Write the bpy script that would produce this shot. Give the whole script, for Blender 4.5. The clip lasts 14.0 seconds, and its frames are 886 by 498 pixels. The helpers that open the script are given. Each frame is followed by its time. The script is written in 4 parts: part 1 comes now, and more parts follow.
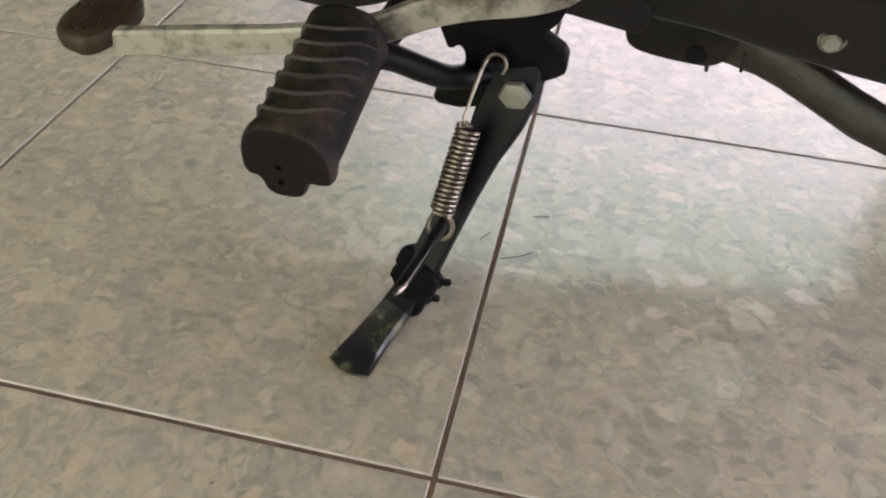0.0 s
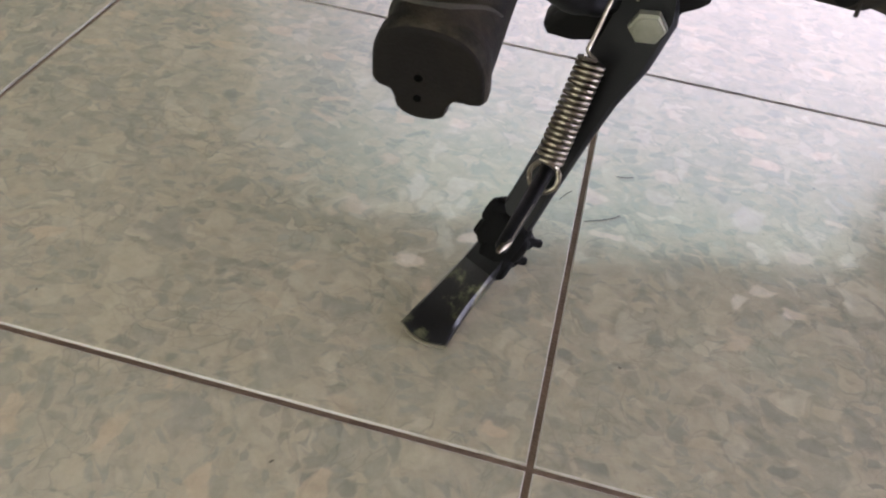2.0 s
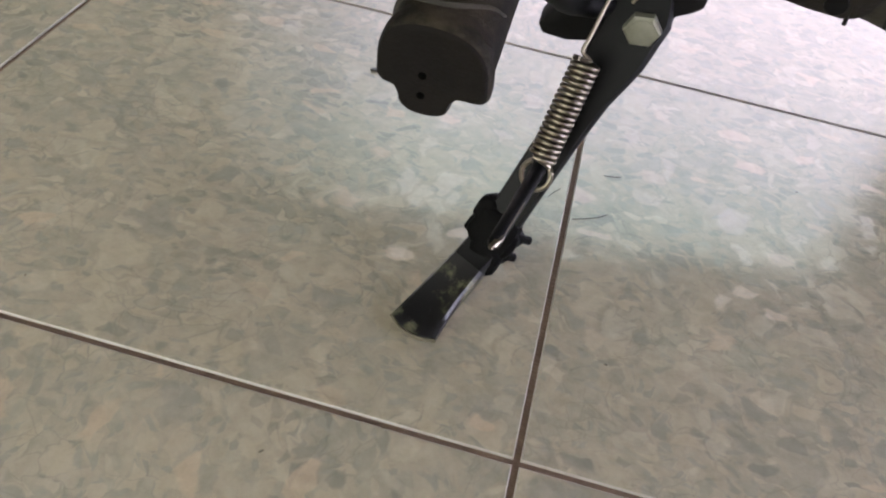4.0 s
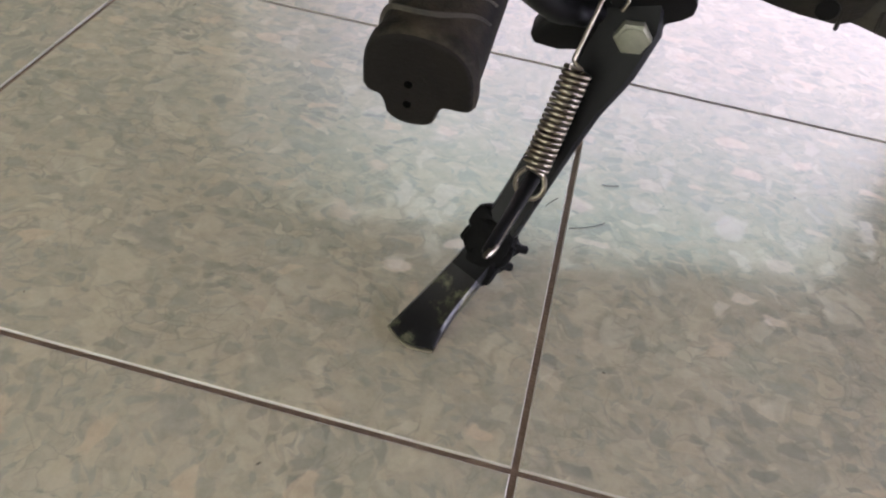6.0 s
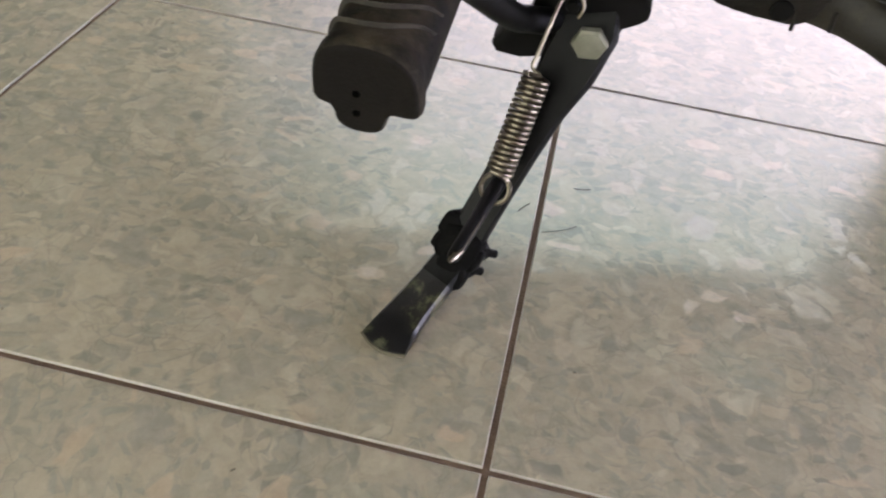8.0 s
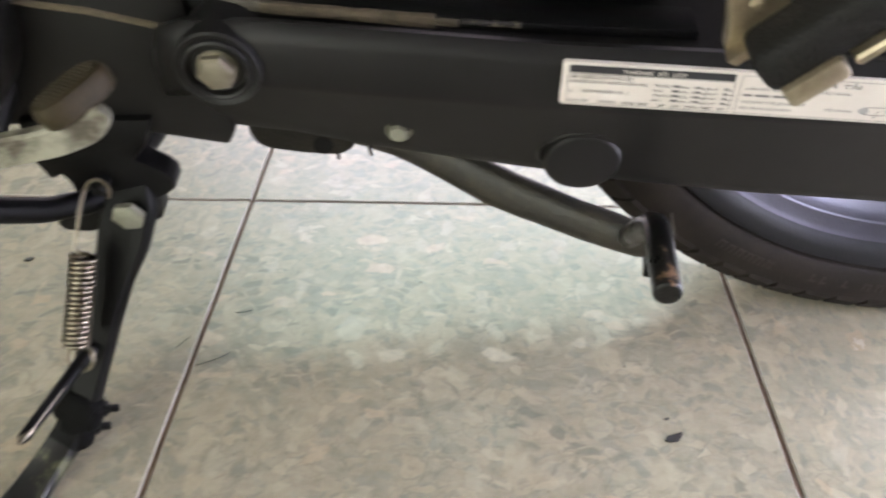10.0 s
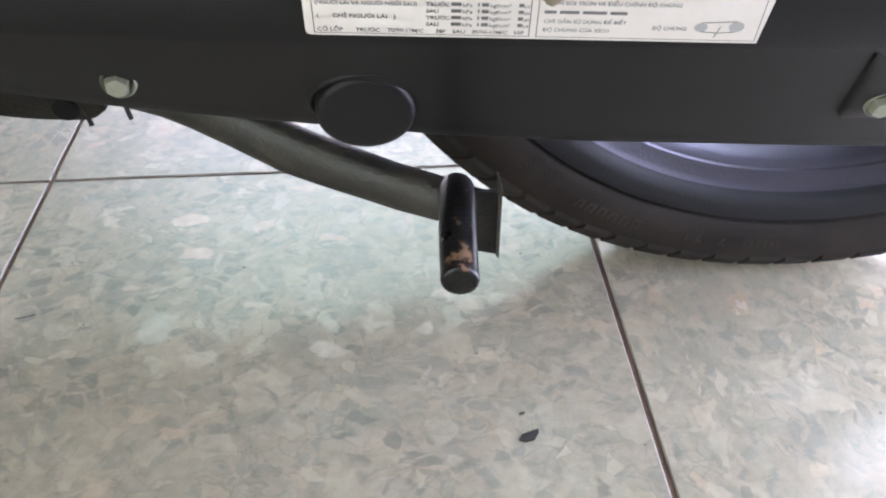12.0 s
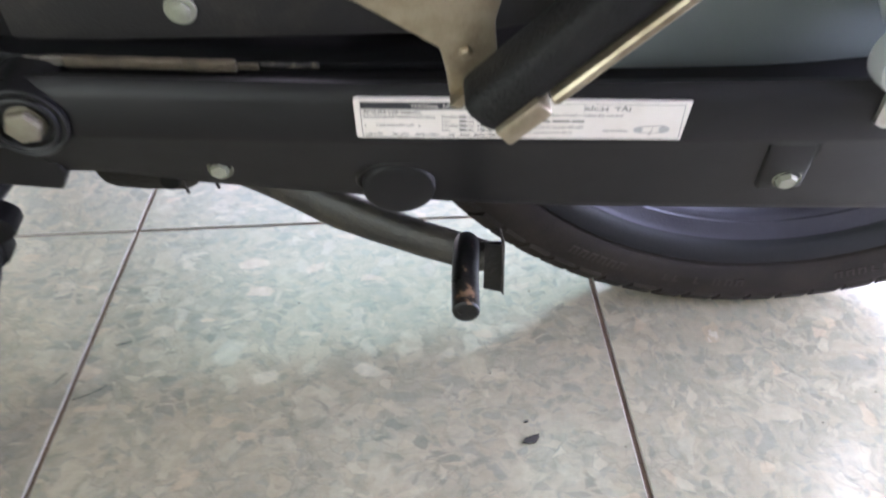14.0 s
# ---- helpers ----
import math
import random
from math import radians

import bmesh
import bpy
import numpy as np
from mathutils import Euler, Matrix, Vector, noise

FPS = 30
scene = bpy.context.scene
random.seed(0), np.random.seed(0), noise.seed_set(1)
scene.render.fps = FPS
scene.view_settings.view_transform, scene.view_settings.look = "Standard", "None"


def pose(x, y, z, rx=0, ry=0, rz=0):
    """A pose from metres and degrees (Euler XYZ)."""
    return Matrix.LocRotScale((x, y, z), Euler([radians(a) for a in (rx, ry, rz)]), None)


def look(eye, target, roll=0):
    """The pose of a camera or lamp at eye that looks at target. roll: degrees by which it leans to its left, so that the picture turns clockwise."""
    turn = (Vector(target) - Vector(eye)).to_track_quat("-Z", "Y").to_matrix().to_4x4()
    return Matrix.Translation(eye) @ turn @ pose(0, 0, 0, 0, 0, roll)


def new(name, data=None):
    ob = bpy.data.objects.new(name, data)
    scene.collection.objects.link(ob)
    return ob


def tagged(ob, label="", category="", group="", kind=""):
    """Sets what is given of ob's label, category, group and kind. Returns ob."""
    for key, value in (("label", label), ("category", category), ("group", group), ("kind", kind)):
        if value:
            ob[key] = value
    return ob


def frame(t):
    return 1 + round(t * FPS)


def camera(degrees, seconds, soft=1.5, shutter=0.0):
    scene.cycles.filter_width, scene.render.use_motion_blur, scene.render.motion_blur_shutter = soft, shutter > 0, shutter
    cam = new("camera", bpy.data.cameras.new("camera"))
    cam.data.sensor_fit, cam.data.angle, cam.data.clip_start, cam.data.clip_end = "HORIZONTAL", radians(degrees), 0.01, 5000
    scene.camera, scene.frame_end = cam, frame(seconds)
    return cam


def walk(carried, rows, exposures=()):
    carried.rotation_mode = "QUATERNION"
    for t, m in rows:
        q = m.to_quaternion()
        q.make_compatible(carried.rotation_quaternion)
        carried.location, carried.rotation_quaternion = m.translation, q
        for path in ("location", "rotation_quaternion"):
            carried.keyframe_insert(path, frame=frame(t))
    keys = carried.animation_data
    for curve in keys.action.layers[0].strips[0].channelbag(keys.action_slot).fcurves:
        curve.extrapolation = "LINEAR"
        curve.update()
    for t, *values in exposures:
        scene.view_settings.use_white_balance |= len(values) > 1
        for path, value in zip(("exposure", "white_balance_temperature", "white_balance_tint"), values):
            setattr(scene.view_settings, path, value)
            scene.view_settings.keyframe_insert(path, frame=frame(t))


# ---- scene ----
cam = camera(55.7, 14.0, soft=2.1, shutter=0.4)
PATH = [
    (0, (0.047, -0.667, 0.399), (-0.231, 0.828, -0.9), 3.4),
    (0.5, (0.038, -0.664, 0.388), (-0.261, 0.823, -0.915), 4.0),
    (1, (0.02, -0.654, 0.375), (-0.266, 0.821, -0.946), 5.0),
    (1.5, (-0.001, -0.639, 0.354), (-0.244, 0.834, -0.977), 6.2),
    (2, (-0.023, -0.635, 0.341), (-0.232, 0.828, -1.006), 8.3),
    (2.5, (-0.027, -0.637, 0.343), (-0.21, 0.818, -1.017), 9.8),
    (3, (-0.031, -0.639, 0.343), (-0.192, 0.822, -1.013), 10.7),
    (5.5, (-0.025, -0.639, 0.344), (-0.178, 0.831, -1.002), 11.1),
    (6, (-0.023, -0.64, 0.343), (-0.203, 0.844, -0.985), 9.5),
    (6.5, (-0.021, -0.642, 0.344), (-0.211, 0.835, -0.99), 9.0),
    (7, (-0.023, -0.641, 0.344), (-0.211, 0.831, -0.996), 8.8),
    (7.2, (-0.024, -0.641, 0.344), (-0.214, 0.833, -0.994), 8.9),
    (9.3, (0.104, -0.653, 0.422), (-0.067, 0.904, -0.822), 2.5),
    (9.5, (0.13, -0.651, 0.438), (-0.035, 0.912, -0.799), 1.5),
    (10, (0.195, -0.621, 0.428), (0.137, 0.961, -0.794), -0.2),
    (10.5, (0.232, -0.574, 0.4), (0.272, 1.002, -0.831), 0.1),
    (11, (0.249, -0.547, 0.382), (0.318, 1.001, -0.882), 0.2),
    (11.5, (0.26, -0.545, 0.376), (0.35, 0.987, -0.907), 0.0),
    (12, (0.264, -0.543, 0.375), (0.367, 0.981, -0.916), 0.1),
    (12.5, (0.262, -0.54, 0.372), (0.363, 0.98, -0.924), 0.4),
    (13, (0.261, -0.543, 0.375), (0.358, 0.977, -0.922), 0.5),
    (13.5, (0.265, -0.57, 0.394), (0.347, 0.957, -0.894), 0.6),
    (14, (0.269, -0.63, 0.45), (0.295, 0.953, -0.772), -1.9),
]
walk(cam, [(t, look(eye, target, roll)) for t, eye, target, roll in PATH],
     [(0, -0.55, 6550, 8), (0.5, -0.59, 6200, 7), (1, -0.63, 6300, 8), (3, -0.63, 6250, 8), (7.2, -0.63, 6250, 8), (9.3, -0.37, 6700, 3), (10.5, -0.21, 6000, 4), (11.5, -0.24, 5800, 5), (14, -0.23, 5750, 5)])

# ---- world and light ----
world = bpy.data.worlds.new("world")
scene.world = world
world.use_nodes = True
wn = world.node_tree
sky = wn.nodes.new("ShaderNodeTexSky")
sky.sky_type = "NISHITA"
sky.sun_disc = False
sky.sun_elevation = radians(48)
sky.sun_rotation = radians(20)
wn.nodes["Background"].inputs["Strength"].default_value = 0.1
wn.links.new(sky.outputs[0], wn.nodes["Background"].inputs["Color"])
# strengths of the unseen glowing panels added outside the openings
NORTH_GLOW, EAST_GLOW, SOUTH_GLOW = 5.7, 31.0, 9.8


# ---- materials ----
def mat(name, base, rough=0.5, metal=0.0, spec=0.5):
    m = bpy.data.materials.new(name)
    m.use_nodes = True
    b = m.node_tree.nodes["Principled BSDF"]
    b.inputs["Base Color"].default_value = (*base, 1)
    b.inputs["Roughness"].default_value = rough
    b.inputs["Metallic"].default_value = metal
    b.inputs["Specular IOR Level"].default_value = spec
    return m


def add(m, kind, **kw):
    n = m.node_tree.nodes.new("ShaderNode" + kind)
    for k, v in kw.items():
        n.inputs[k.replace("_", " ")].default_value = v
    return n


def wire(m, a, b):
    m.node_tree.links.new(a, b)


def worn(name, base, dust, rough=0.5, metal=0.0, scale=30.0, amount=0.5, bump=0.1, fine=400.0, spec=0.5, grain=0.0015, edge=(0.42, 0.78)):
    """A surface with two scales of variation: patches of dust or wear, and fine relief."""
    m = mat(name, base, rough, metal, spec)
    b = m.node_tree.nodes["Principled BSDF"]
    co = add(m, "TexCoord").outputs["Object"]
    n1 = add(m, "TexNoise", Scale=scale, Detail=6.0, Roughness=0.65)
    n2 = add(m, "TexNoise", Scale=fine, Detail=3.0)
    wire(m, co, n1.inputs["Vector"]), wire(m, co, n2.inputs["Vector"])
    r = add(m, "ValToRGB")
    r.color_ramp.elements[0].position = edge[0]
    r.color_ramp.elements[1].position = edge[1]
    wire(m, n1.outputs[0], r.inputs[0])
    k = m.node_tree.nodes.new("ShaderNodeMath")
    k.operation = "MULTIPLY"
    k.inputs[1].default_value = amount
    wire(m, r.outputs[0], k.inputs[0])
    mix = m.node_tree.nodes.new("ShaderNodeMix")
    mix.data_type = "RGBA"
    mix.inputs["A"].default_value = (*base, 1)
    mix.inputs["B"].default_value = (*dust, 1)
    wire(m, k.outputs[0], mix.inputs["Factor"])
    wire(m, mix.outputs["Result"], b.inputs["Base Color"])
    mr = add(m, "MapRange")
    mr.inputs["To Min"].default_value = max(0.02, rough - 0.12)
    mr.inputs["To Max"].default_value = min(1.0, rough + 0.2)
    wire(m, n1.outputs[0], mr.inputs["Value"]), wire(m, mr.outputs[0], b.inputs["Roughness"])
    bp = add(m, "Bump", Strength=bump, Distance=grain)
    wire(m, n2.outputs[0], bp.inputs["Height"]), wire(m, bp.outputs[0], b.inputs["Normal"])
    return m


PLASTIC = worn("black_plastic", (0.0085, 0.0082, 0.0083), (0.022, 0.0205, 0.019), 0.40, 0, 14, 0.35, 0.12, 1500, spec=0.19)
COVER = worn("scuffed_cover_plastic", (0.020, 0.0185, 0.018), (0.060, 0.052, 0.044), 0.42, 0, 26, 0.5, 0.2, 700, spec=0.25, edge=(0.56, 0.74))
# dark plastic made greyer and bluer: the haze over it is in the colour
GUARD = worn("haze_lifted_plastic", (0.115, 0.130, 0.128), (0.145, 0.158, 0.150), 0.38, 0, 14, 0.35, 0.12, 1500, spec=0.4)
BLACK = worn("black_paint", (0.0038, 0.0038, 0.004), (0.012, 0.0115, 0.010), 0.45, 0, 40, 0.4, 0.15, 900, spec=0.12)
GREASY = worn("greasy_black", (0.0062, 0.0058, 0.0051), (0.031, 0.0255, 0.0175), 0.42, 0, 48, 0.6, 0.45, 320, spec=0.24, edge=(0.48, 0.74))
RUBBER = worn("dusty_rubber", (0.0055, 0.0048, 0.0038), (0.070, 0.056, 0.037), 0.75, 0, 38, 0.7, 0.4, 700, spec=0.15, edge=(0.44, 0.70))
END_RUBBER = worn("clean_rubber", (0.0072, 0.0063, 0.0056), (0.017, 0.014, 0.011), 0.8, 0, 45, 0.5, 0.3, 700, spec=0.1)
CLAMP = worn("clamp_rubber", (0.0028, 0.0028, 0.0028), (0.0075, 0.0072, 0.0065), 0.7, 0, 120, 0.5, 0.5, 500, spec=0.06)
PILLION = worn("worn_pillion_rubber", (0.010, 0.0097, 0.0097), (0.045, 0.041, 0.036), 0.6, 0, 60, 0.5, 0.5, 600, spec=0.2, edge=(0.55, 0.75))
CREST = worn("worn_rubber_crest", (0.011, 0.0092, 0.0068), (0.075, 0.061, 0.040), 0.65, 0, 70, 0.8, 0.2, 900)
TYRE = worn("tyre_rubber", (0.013, 0.0105, 0.0085), (0.044, 0.035, 0.027), 0.75, 0, 25, 0.5, 0.3, 700, spec=0.15)
TYRE_MARK = worn("scuffed_tyre_marks", (0.022, 0.018, 0.015), (0.06, 0.05, 0.042), 0.7, 0, 60, 0.5, 0.2, 700, spec=0.2)
ZINC = worn("zinc_plated", (0.25, 0.25, 0.195), (0.13, 0.12, 0.085), 0.55, 0.5, 120, 0.5, 0.15, 900)
DULL = worn("dull_plating", (0.17, 0.152, 0.112), (0.09, 0.075, 0.05), 0.55, 0.6, 90, 0.6, 0.2, 700)
SPRING = worn("spring_steel", (0.20, 0.178, 0.140), (0.11, 0.085, 0.06), 0.33, 1.0, 160, 0.6, 0.1, 900)
STEEL = worn("bare_steel", (0.58, 0.57, 0.54), (0.28, 0.24, 0.2), 0.3, 1.0, 120, 0.4, 0.1, 900)
PEDAL = worn("grey_green_pedal_paint", (0.27, 0.262, 0.205), (0.040, 0.031, 0.020), 0.45, 0.25, 34, 0.9, 0.2, 700, edge=(0.47, 0.62))
PAD = worn("bronze_pad", (0.034, 0.026, 0.0135), (0.010, 0.008, 0.0055), 0.5, 0.15, 80, 0.7, 0.2, 900, spec=0.16)
STAY = worn("dusty_aluminium", (0.36, 0.31, 0.225), (0.12, 0.085, 0.045), 0.36, 0.8, 45, 0.85, 0.2, 700)
STAND = worn("dirty_stand_paint", (0.011, 0.0095, 0.0068), (0.050, 0.041, 0.027), 0.5, 0.0, 55, 0.85, 0.5, 420, edge=(0.42, 0.74))
TANG = worn("scuffed_tang", (0.0045, 0.0045, 0.0045), (0.18, 0.11, 0.065), 0.26, 0.0, 75, 0.8, 0.2, 700, spec=0.35, edge=(0.61, 0.66))
SCUFFED = worn("scuffed_stand_paint", (0.006, 0.006, 0.006), (0.15, 0.15, 0.085), 0.34, 0.0, 50, 0.6, 0.2, 700, spec=0.4, edge=(0.52, 0.63))
RIM = worn("rim_metal", (0.0105, 0.0106, 0.0115), (0.008, 0.0081, 0.0086), 0.50, 0.1, 25, 0.5, 0.15, 600, spec=0.22)
# lighter, violet-tinted copy of the rim metal, standing for light in the well
RIM_LIT = worn("rim_metal_lit", (0.050, 0.049, 0.060), (0.030, 0.0295, 0.036), 0.37, 0.75, 25, 0.5, 0.15, 600)
DUST = worn("tan_dust", (0.085, 0.067, 0.041), (0.03, 0.025, 0.017), 0.9, 0, 70, 1.0, 0.5, 500)
CREAM_DUST = worn("pale_dust", (0.085, 0.076, 0.058), (0.06, 0.052, 0.04), 0.9, 0, 60, 0.8, 0.5, 500)
CAKED = worn("caked_grime", (0.02, 0.018, 0.015), (0.13, 0.11, 0.075), 0.85, 0, 150, 0.9, 0.5, 500, edge=(0.52, 0.62))
CREAM = worn("cream_edge", (0.26, 0.22, 0.155), (0.10, 0.075, 0.045), 0.55, 0.2, 90, 0.6, 0.2, 700)
SILVER = worn("pale_silver_paint", (0.42, 0.43, 0.43), (0.30, 0.29, 0.27), 0.4, 0.3, 40, 0.5, 0.1, 600)
WHITE = worn("sticker_white", (0.62, 0.575, 0.52), (0.50, 0.45, 0.385), 0.55, 0, 60, 0.4, 0.03, 700)
INK = mat("ink", (0.05, 0.047, 0.047), 0.4)
INK_SOFT = mat("grey_ink", (0.12, 0.115, 0.11), 0.45)
INK_PALE = mat("pale_grey_ink", (0.33, 0.32, 0.31), 0.45)
BLUEGREY = mat("band_ink", (0.020, 0.020, 0.024), 0.4)
HOLE_SHADE = mat("hole_shade_black", (0.002, 0.002, 0.002), 0.9, 0.0, 0.0)
HAIR = mat("dark_hair", (0.02, 0.018, 0.016), 0.5)
GROUT = worn("brown_grout", (0.105, 0.068, 0.044), (0.21, 0.145, 0.095), 0.9, 0, 45, 0.8, 0.6, 500)
EDGE = worn("tile_edge", (0.38, 0.355, 0.305), (0.22, 0.17, 0.12), 0.28, 0, 70, 0.5, 0.2, 500)
WALL = worn("wall_paint", (0.52, 0.49, 0.43), (0.44, 0.41, 0.35), 0.8, 0, 3, 0.5, 0.2, 150)
CEIL = worn("ceiling_paint", (0.74, 0.74, 0.70), (0.66, 0.65, 0.60), 0.85, 0, 3, 0.5, 0.2, 150)
CONCRETE = worn("yard_concrete", (0.42, 0.40, 0.38), (0.30, 0.28, 0.26), 0.9, 0, 5, 0.6, 0.4, 200)


def tile_material():
    """Glazed floor tile printed with overlapping stone chips in beige, grey, blue and green."""
    m = mat("chip_tile", (0.4, 0.38, 0.34), 0.2, 0.0, 0.85)
    nt, b = m.node_tree, m.node_tree.nodes["Principled BSDF"]
    co = add(m, "TexCoord").outputs["Object"]
    info = nt.nodes.new("ShaderNodeObjectInfo")
    shift = nt.nodes.new("ShaderNodeVectorMath")
    shift.operation = "MULTIPLY_ADD"
    wire(m, info.outputs["Random"], shift.inputs[0])
    shift.inputs[1].default_value = (37.0, 53.0, 0.0)
    wire(m, co, shift.inputs[2])
    def moved(vec, scale, detail, amount):
        """The place vec, pushed about by a noise."""
        n = add(m, "TexNoise", Scale=scale, Detail=detail, Roughness=0.5)
        wire(m, vec, n.inputs["Vector"])
        k = nt.nodes.new("ShaderNodeVectorMath")
        k.operation = "MULTIPLY_ADD"
        wire(m, n.outputs["Color"], k.inputs[0])
        k.inputs[1].default_value = (amount, amount, 0.0)
        wire(m, vec, k.inputs[2])
        return k.outputs[0]

    bent = moved(shift.outputs[0], 24.0, 2.0, 0.034)
    rough_edged = moved(moved(bent, 80.0, 1.0, 0.010), 190.0, 1.0, 0.004)
    crisp = moved(moved(shift.outputs[0], 34.0, 1.0, 0.016), 110.0, 1.0, 0.006)

    def ramp(stops, constant=False):
        r = add(m, "ValToRGB")
        if constant:
            r.color_ramp.interpolation = "CONSTANT"
        while len(r.color_ramp.elements) < len(stops):
            r.color_ramp.elements.new(0.5)
        for e, (p, c) in zip(r.color_ramp.elements, stops):
            e.position, e.color = p, (*c, 1)
        return r

    def mixed(a, c, fac):
        x = nt.nodes.new("ShaderNodeMix")
        x.data_type = "RGBA"
        wire(m, a, x.inputs["A"]), wire(m, c, x.inputs["B"])
        if isinstance(fac, float):
            x.inputs["Factor"].default_value = fac
        else:
            wire(m, fac, x.inputs["Factor"])
        return x.outputs["Result"]

    def scaled(a, k):
        x = nt.nodes.new("ShaderNodeMath")
        x.operation = "MULTIPLY"
        x.inputs[1].default_value = k
        wire(m, a, x.inputs[0])
        return x.outputs[0]

    lean = []

    def layer(vec, scale, stretch, turn, keep, edge, palette):
        """One layer of chips: colour and mask."""
        mp = add(m, "Mapping")
        mp.inputs["Scale"].default_value = stretch
        mp.inputs["Rotation"].default_value = (0, 0, turn)
        wire(m, vec, mp.inputs["Vector"])
        v = add(m, "TexVoronoi", Scale=scale, Randomness=1.0)
        d = add(m, "TexVoronoi", Scale=scale, Randomness=1.0)
        d.feature = "DISTANCE_TO_EDGE"
        wire(m, mp.outputs[0], v.inputs["Vector"]), wire(m, mp.outputs[0], d.inputs["Vector"])
        sep = add(m, "SeparateColor")
        wire(m, v.outputs["Color"], sep.inputs[0])
        col = ramp(palette, True)
        wire(m, sep.outputs[0], col.inputs[0])
        k = add(m, "MapRange")
        k.inputs["From Min"].default_value, k.inputs["From Max"].default_value = keep - 0.01, keep + 0.01
        wire(m, sep.outputs[1], k.inputs["Value"])
        e = add(m, "MapRange")
        e.inputs["From Min"].default_value, e.inputs["From Max"].default_value = edge, edge + 0.10
        wire(m, d.outputs["Distance"], e.inputs["Value"])
        f = nt.nodes.new("ShaderNodeMath")
        f.operation = "MULTIPLY"
        wire(m, k.outputs[0], f.inputs[0]), wire(m, e.outputs[0], f.inputs[1])
        lean.append((v.outputs["Color"], f.outputs[0]))
        return col.outputs[0], f.outputs[0]

    def outline(vec, scale, stretch, turn, width):
        """Thin broken lines round the chips of a layer."""
        mp = add(m, "Mapping")
        mp.inputs["Scale"].default_value = stretch
        mp.inputs["Rotation"].default_value = (0, 0, turn)
        wire(m, vec, mp.inputs["Vector"])
        d = add(m, "TexVoronoi", Scale=scale, Randomness=1.0)
        d.feature = "DISTANCE_TO_EDGE"
        wire(m, mp.outputs[0], d.inputs["Vector"])
        e = add(m, "MapRange")
        e.inputs["From Min"].default_value, e.inputs["From Max"].default_value = width, 0.0
        wire(m, d.outputs["Distance"], e.inputs["Value"])
        n = add(m, "TexNoise", Scale=26.0, Detail=2.0)
        wire(m, vec, n.inputs["Vector"])
        g = add(m, "MapRange")
        g.inputs["From Min"].default_value, g.inputs["From Max"].default_value = 0.52, 0.60
        wire(m, n.outputs[0], g.inputs["Value"])
        f = nt.nodes.new("ShaderNodeMath")
        f.operation = "MULTIPLY"
        wire(m, e.outputs[0], f.inputs[0]), wire(m, g.outputs[0], f.inputs[1])
        return f.outputs[0]

    def plain(colour):
        x = nt.nodes.new("ShaderNodeRGB")
        x.outputs[0].default_value = (*colour, 1)
        return x.outputs[0]

    cloud = add(m, "TexNoise", Scale=20.0, Detail=7.0, Roughness=0.68)
    wire(m, bent, cloud.inputs["Vector"])
    ground = ramp([(0.30, (0.35, 0.34, 0.30)), (0.44, (0.42, 0.405, 0.345)), (0.56, (0.47, 0.435, 0.365)), (0.70, (0.40, 0.395, 0.345))])
    wire(m, cloud.outputs[0], ground.inputs[0])
    c0, f0 = layer(rough_edged, 150.0, (1.0, 1.4, 1.0), 0.5, 0.50, 0.03,
                   [(0, (0.38, 0.38, 0.34)), (0.3, (0.50, 0.465, 0.39)), (0.55, (0.44, 0.425, 0.365)), (0.8, (0.355, 0.352, 0.317))])
    c1, f1 = layer(rough_edged, 78.0, (1.0, 1.5, 1.0), -0.7, 0.55, 0.04,
                   [(0, (0.52, 0.475, 0.39)), (0.25, (0.41, 0.40, 0.345)), (0.5, (0.47, 0.44, 0.365)), (0.75, (0.355, 0.352, 0.317)), (0.9, (0.56, 0.52, 0.435))])
    c2, f2 = layer(rough_edged, 36.0, (1.35, 0.9, 1.0), 0.25, 0.70, 0.05,
                   [(0, (0.54, 0.50, 0.415)), (0.4, (0.49, 0.455, 0.38)), (0.7, (0.42, 0.405, 0.35)), (0.88, (0.37, 0.365, 0.33))])
    c3, f3 = layer(crisp, 50.0, (1.0, 1.5, 1.0), 0.9, 0.92, 0.07,
                   [(0, (0.66, 0.54, 0.42)), (0.5, (0.60, 0.53, 0.42)), (0.8, (0.70, 0.555, 0.43))])
    c4, f4 = layer(crisp, 72.0, (1.0, 1.6, 1.0), -0.2, 0.76, 0.06,
                   [(0, (0.275, 0.275, 0.255)), (0.4, (0.315, 0.305, 0.275)), (0.7, (0.255, 0.255, 0.245))])
    c5, f5 = layer(rough_edged, 56.0, (1.2, 0.9, 1.0), 0.6, 0.84, 0.05,
                   [(0, (0.62, 0.58, 0.485)), (0.5, (0.55, 0.53, 0.45))])
    patch = add(m, "TexNoise", Scale=9.0, Detail=2.0, Roughness=0.5)
    wire(m, shift.outputs[0], patch.inputs["Vector"])
    thick = add(m, "MapRange")
    thick.inputs["From Min"].default_value, thick.inputs["From Max"].default_value = 0.36, 0.62
    thick.inputs["To Min"].default_value, thick.inputs["To Max"].default_value = 0.15, 1.0
    wire(m, patch.outputs[0], thick.inputs["Value"])
    both = nt.nodes.new("ShaderNodeMath")
    both.operation = "MULTIPLY"
    wire(m, f4, both.inputs[0]), wire(m, thick.outputs[0], both.inputs[1])
    c = mixed(ground.outputs[0], c0, scaled(f0, 0.85))
    c = mixed(c, c1, scaled(f1, 0.85))
    c = mixed(c, c2, scaled(f2, 0.75))
    c = mixed(c, c4, scaled(both.outputs[0], 0.72))
    c = mixed(c, c5, scaled(f5, 0.45))
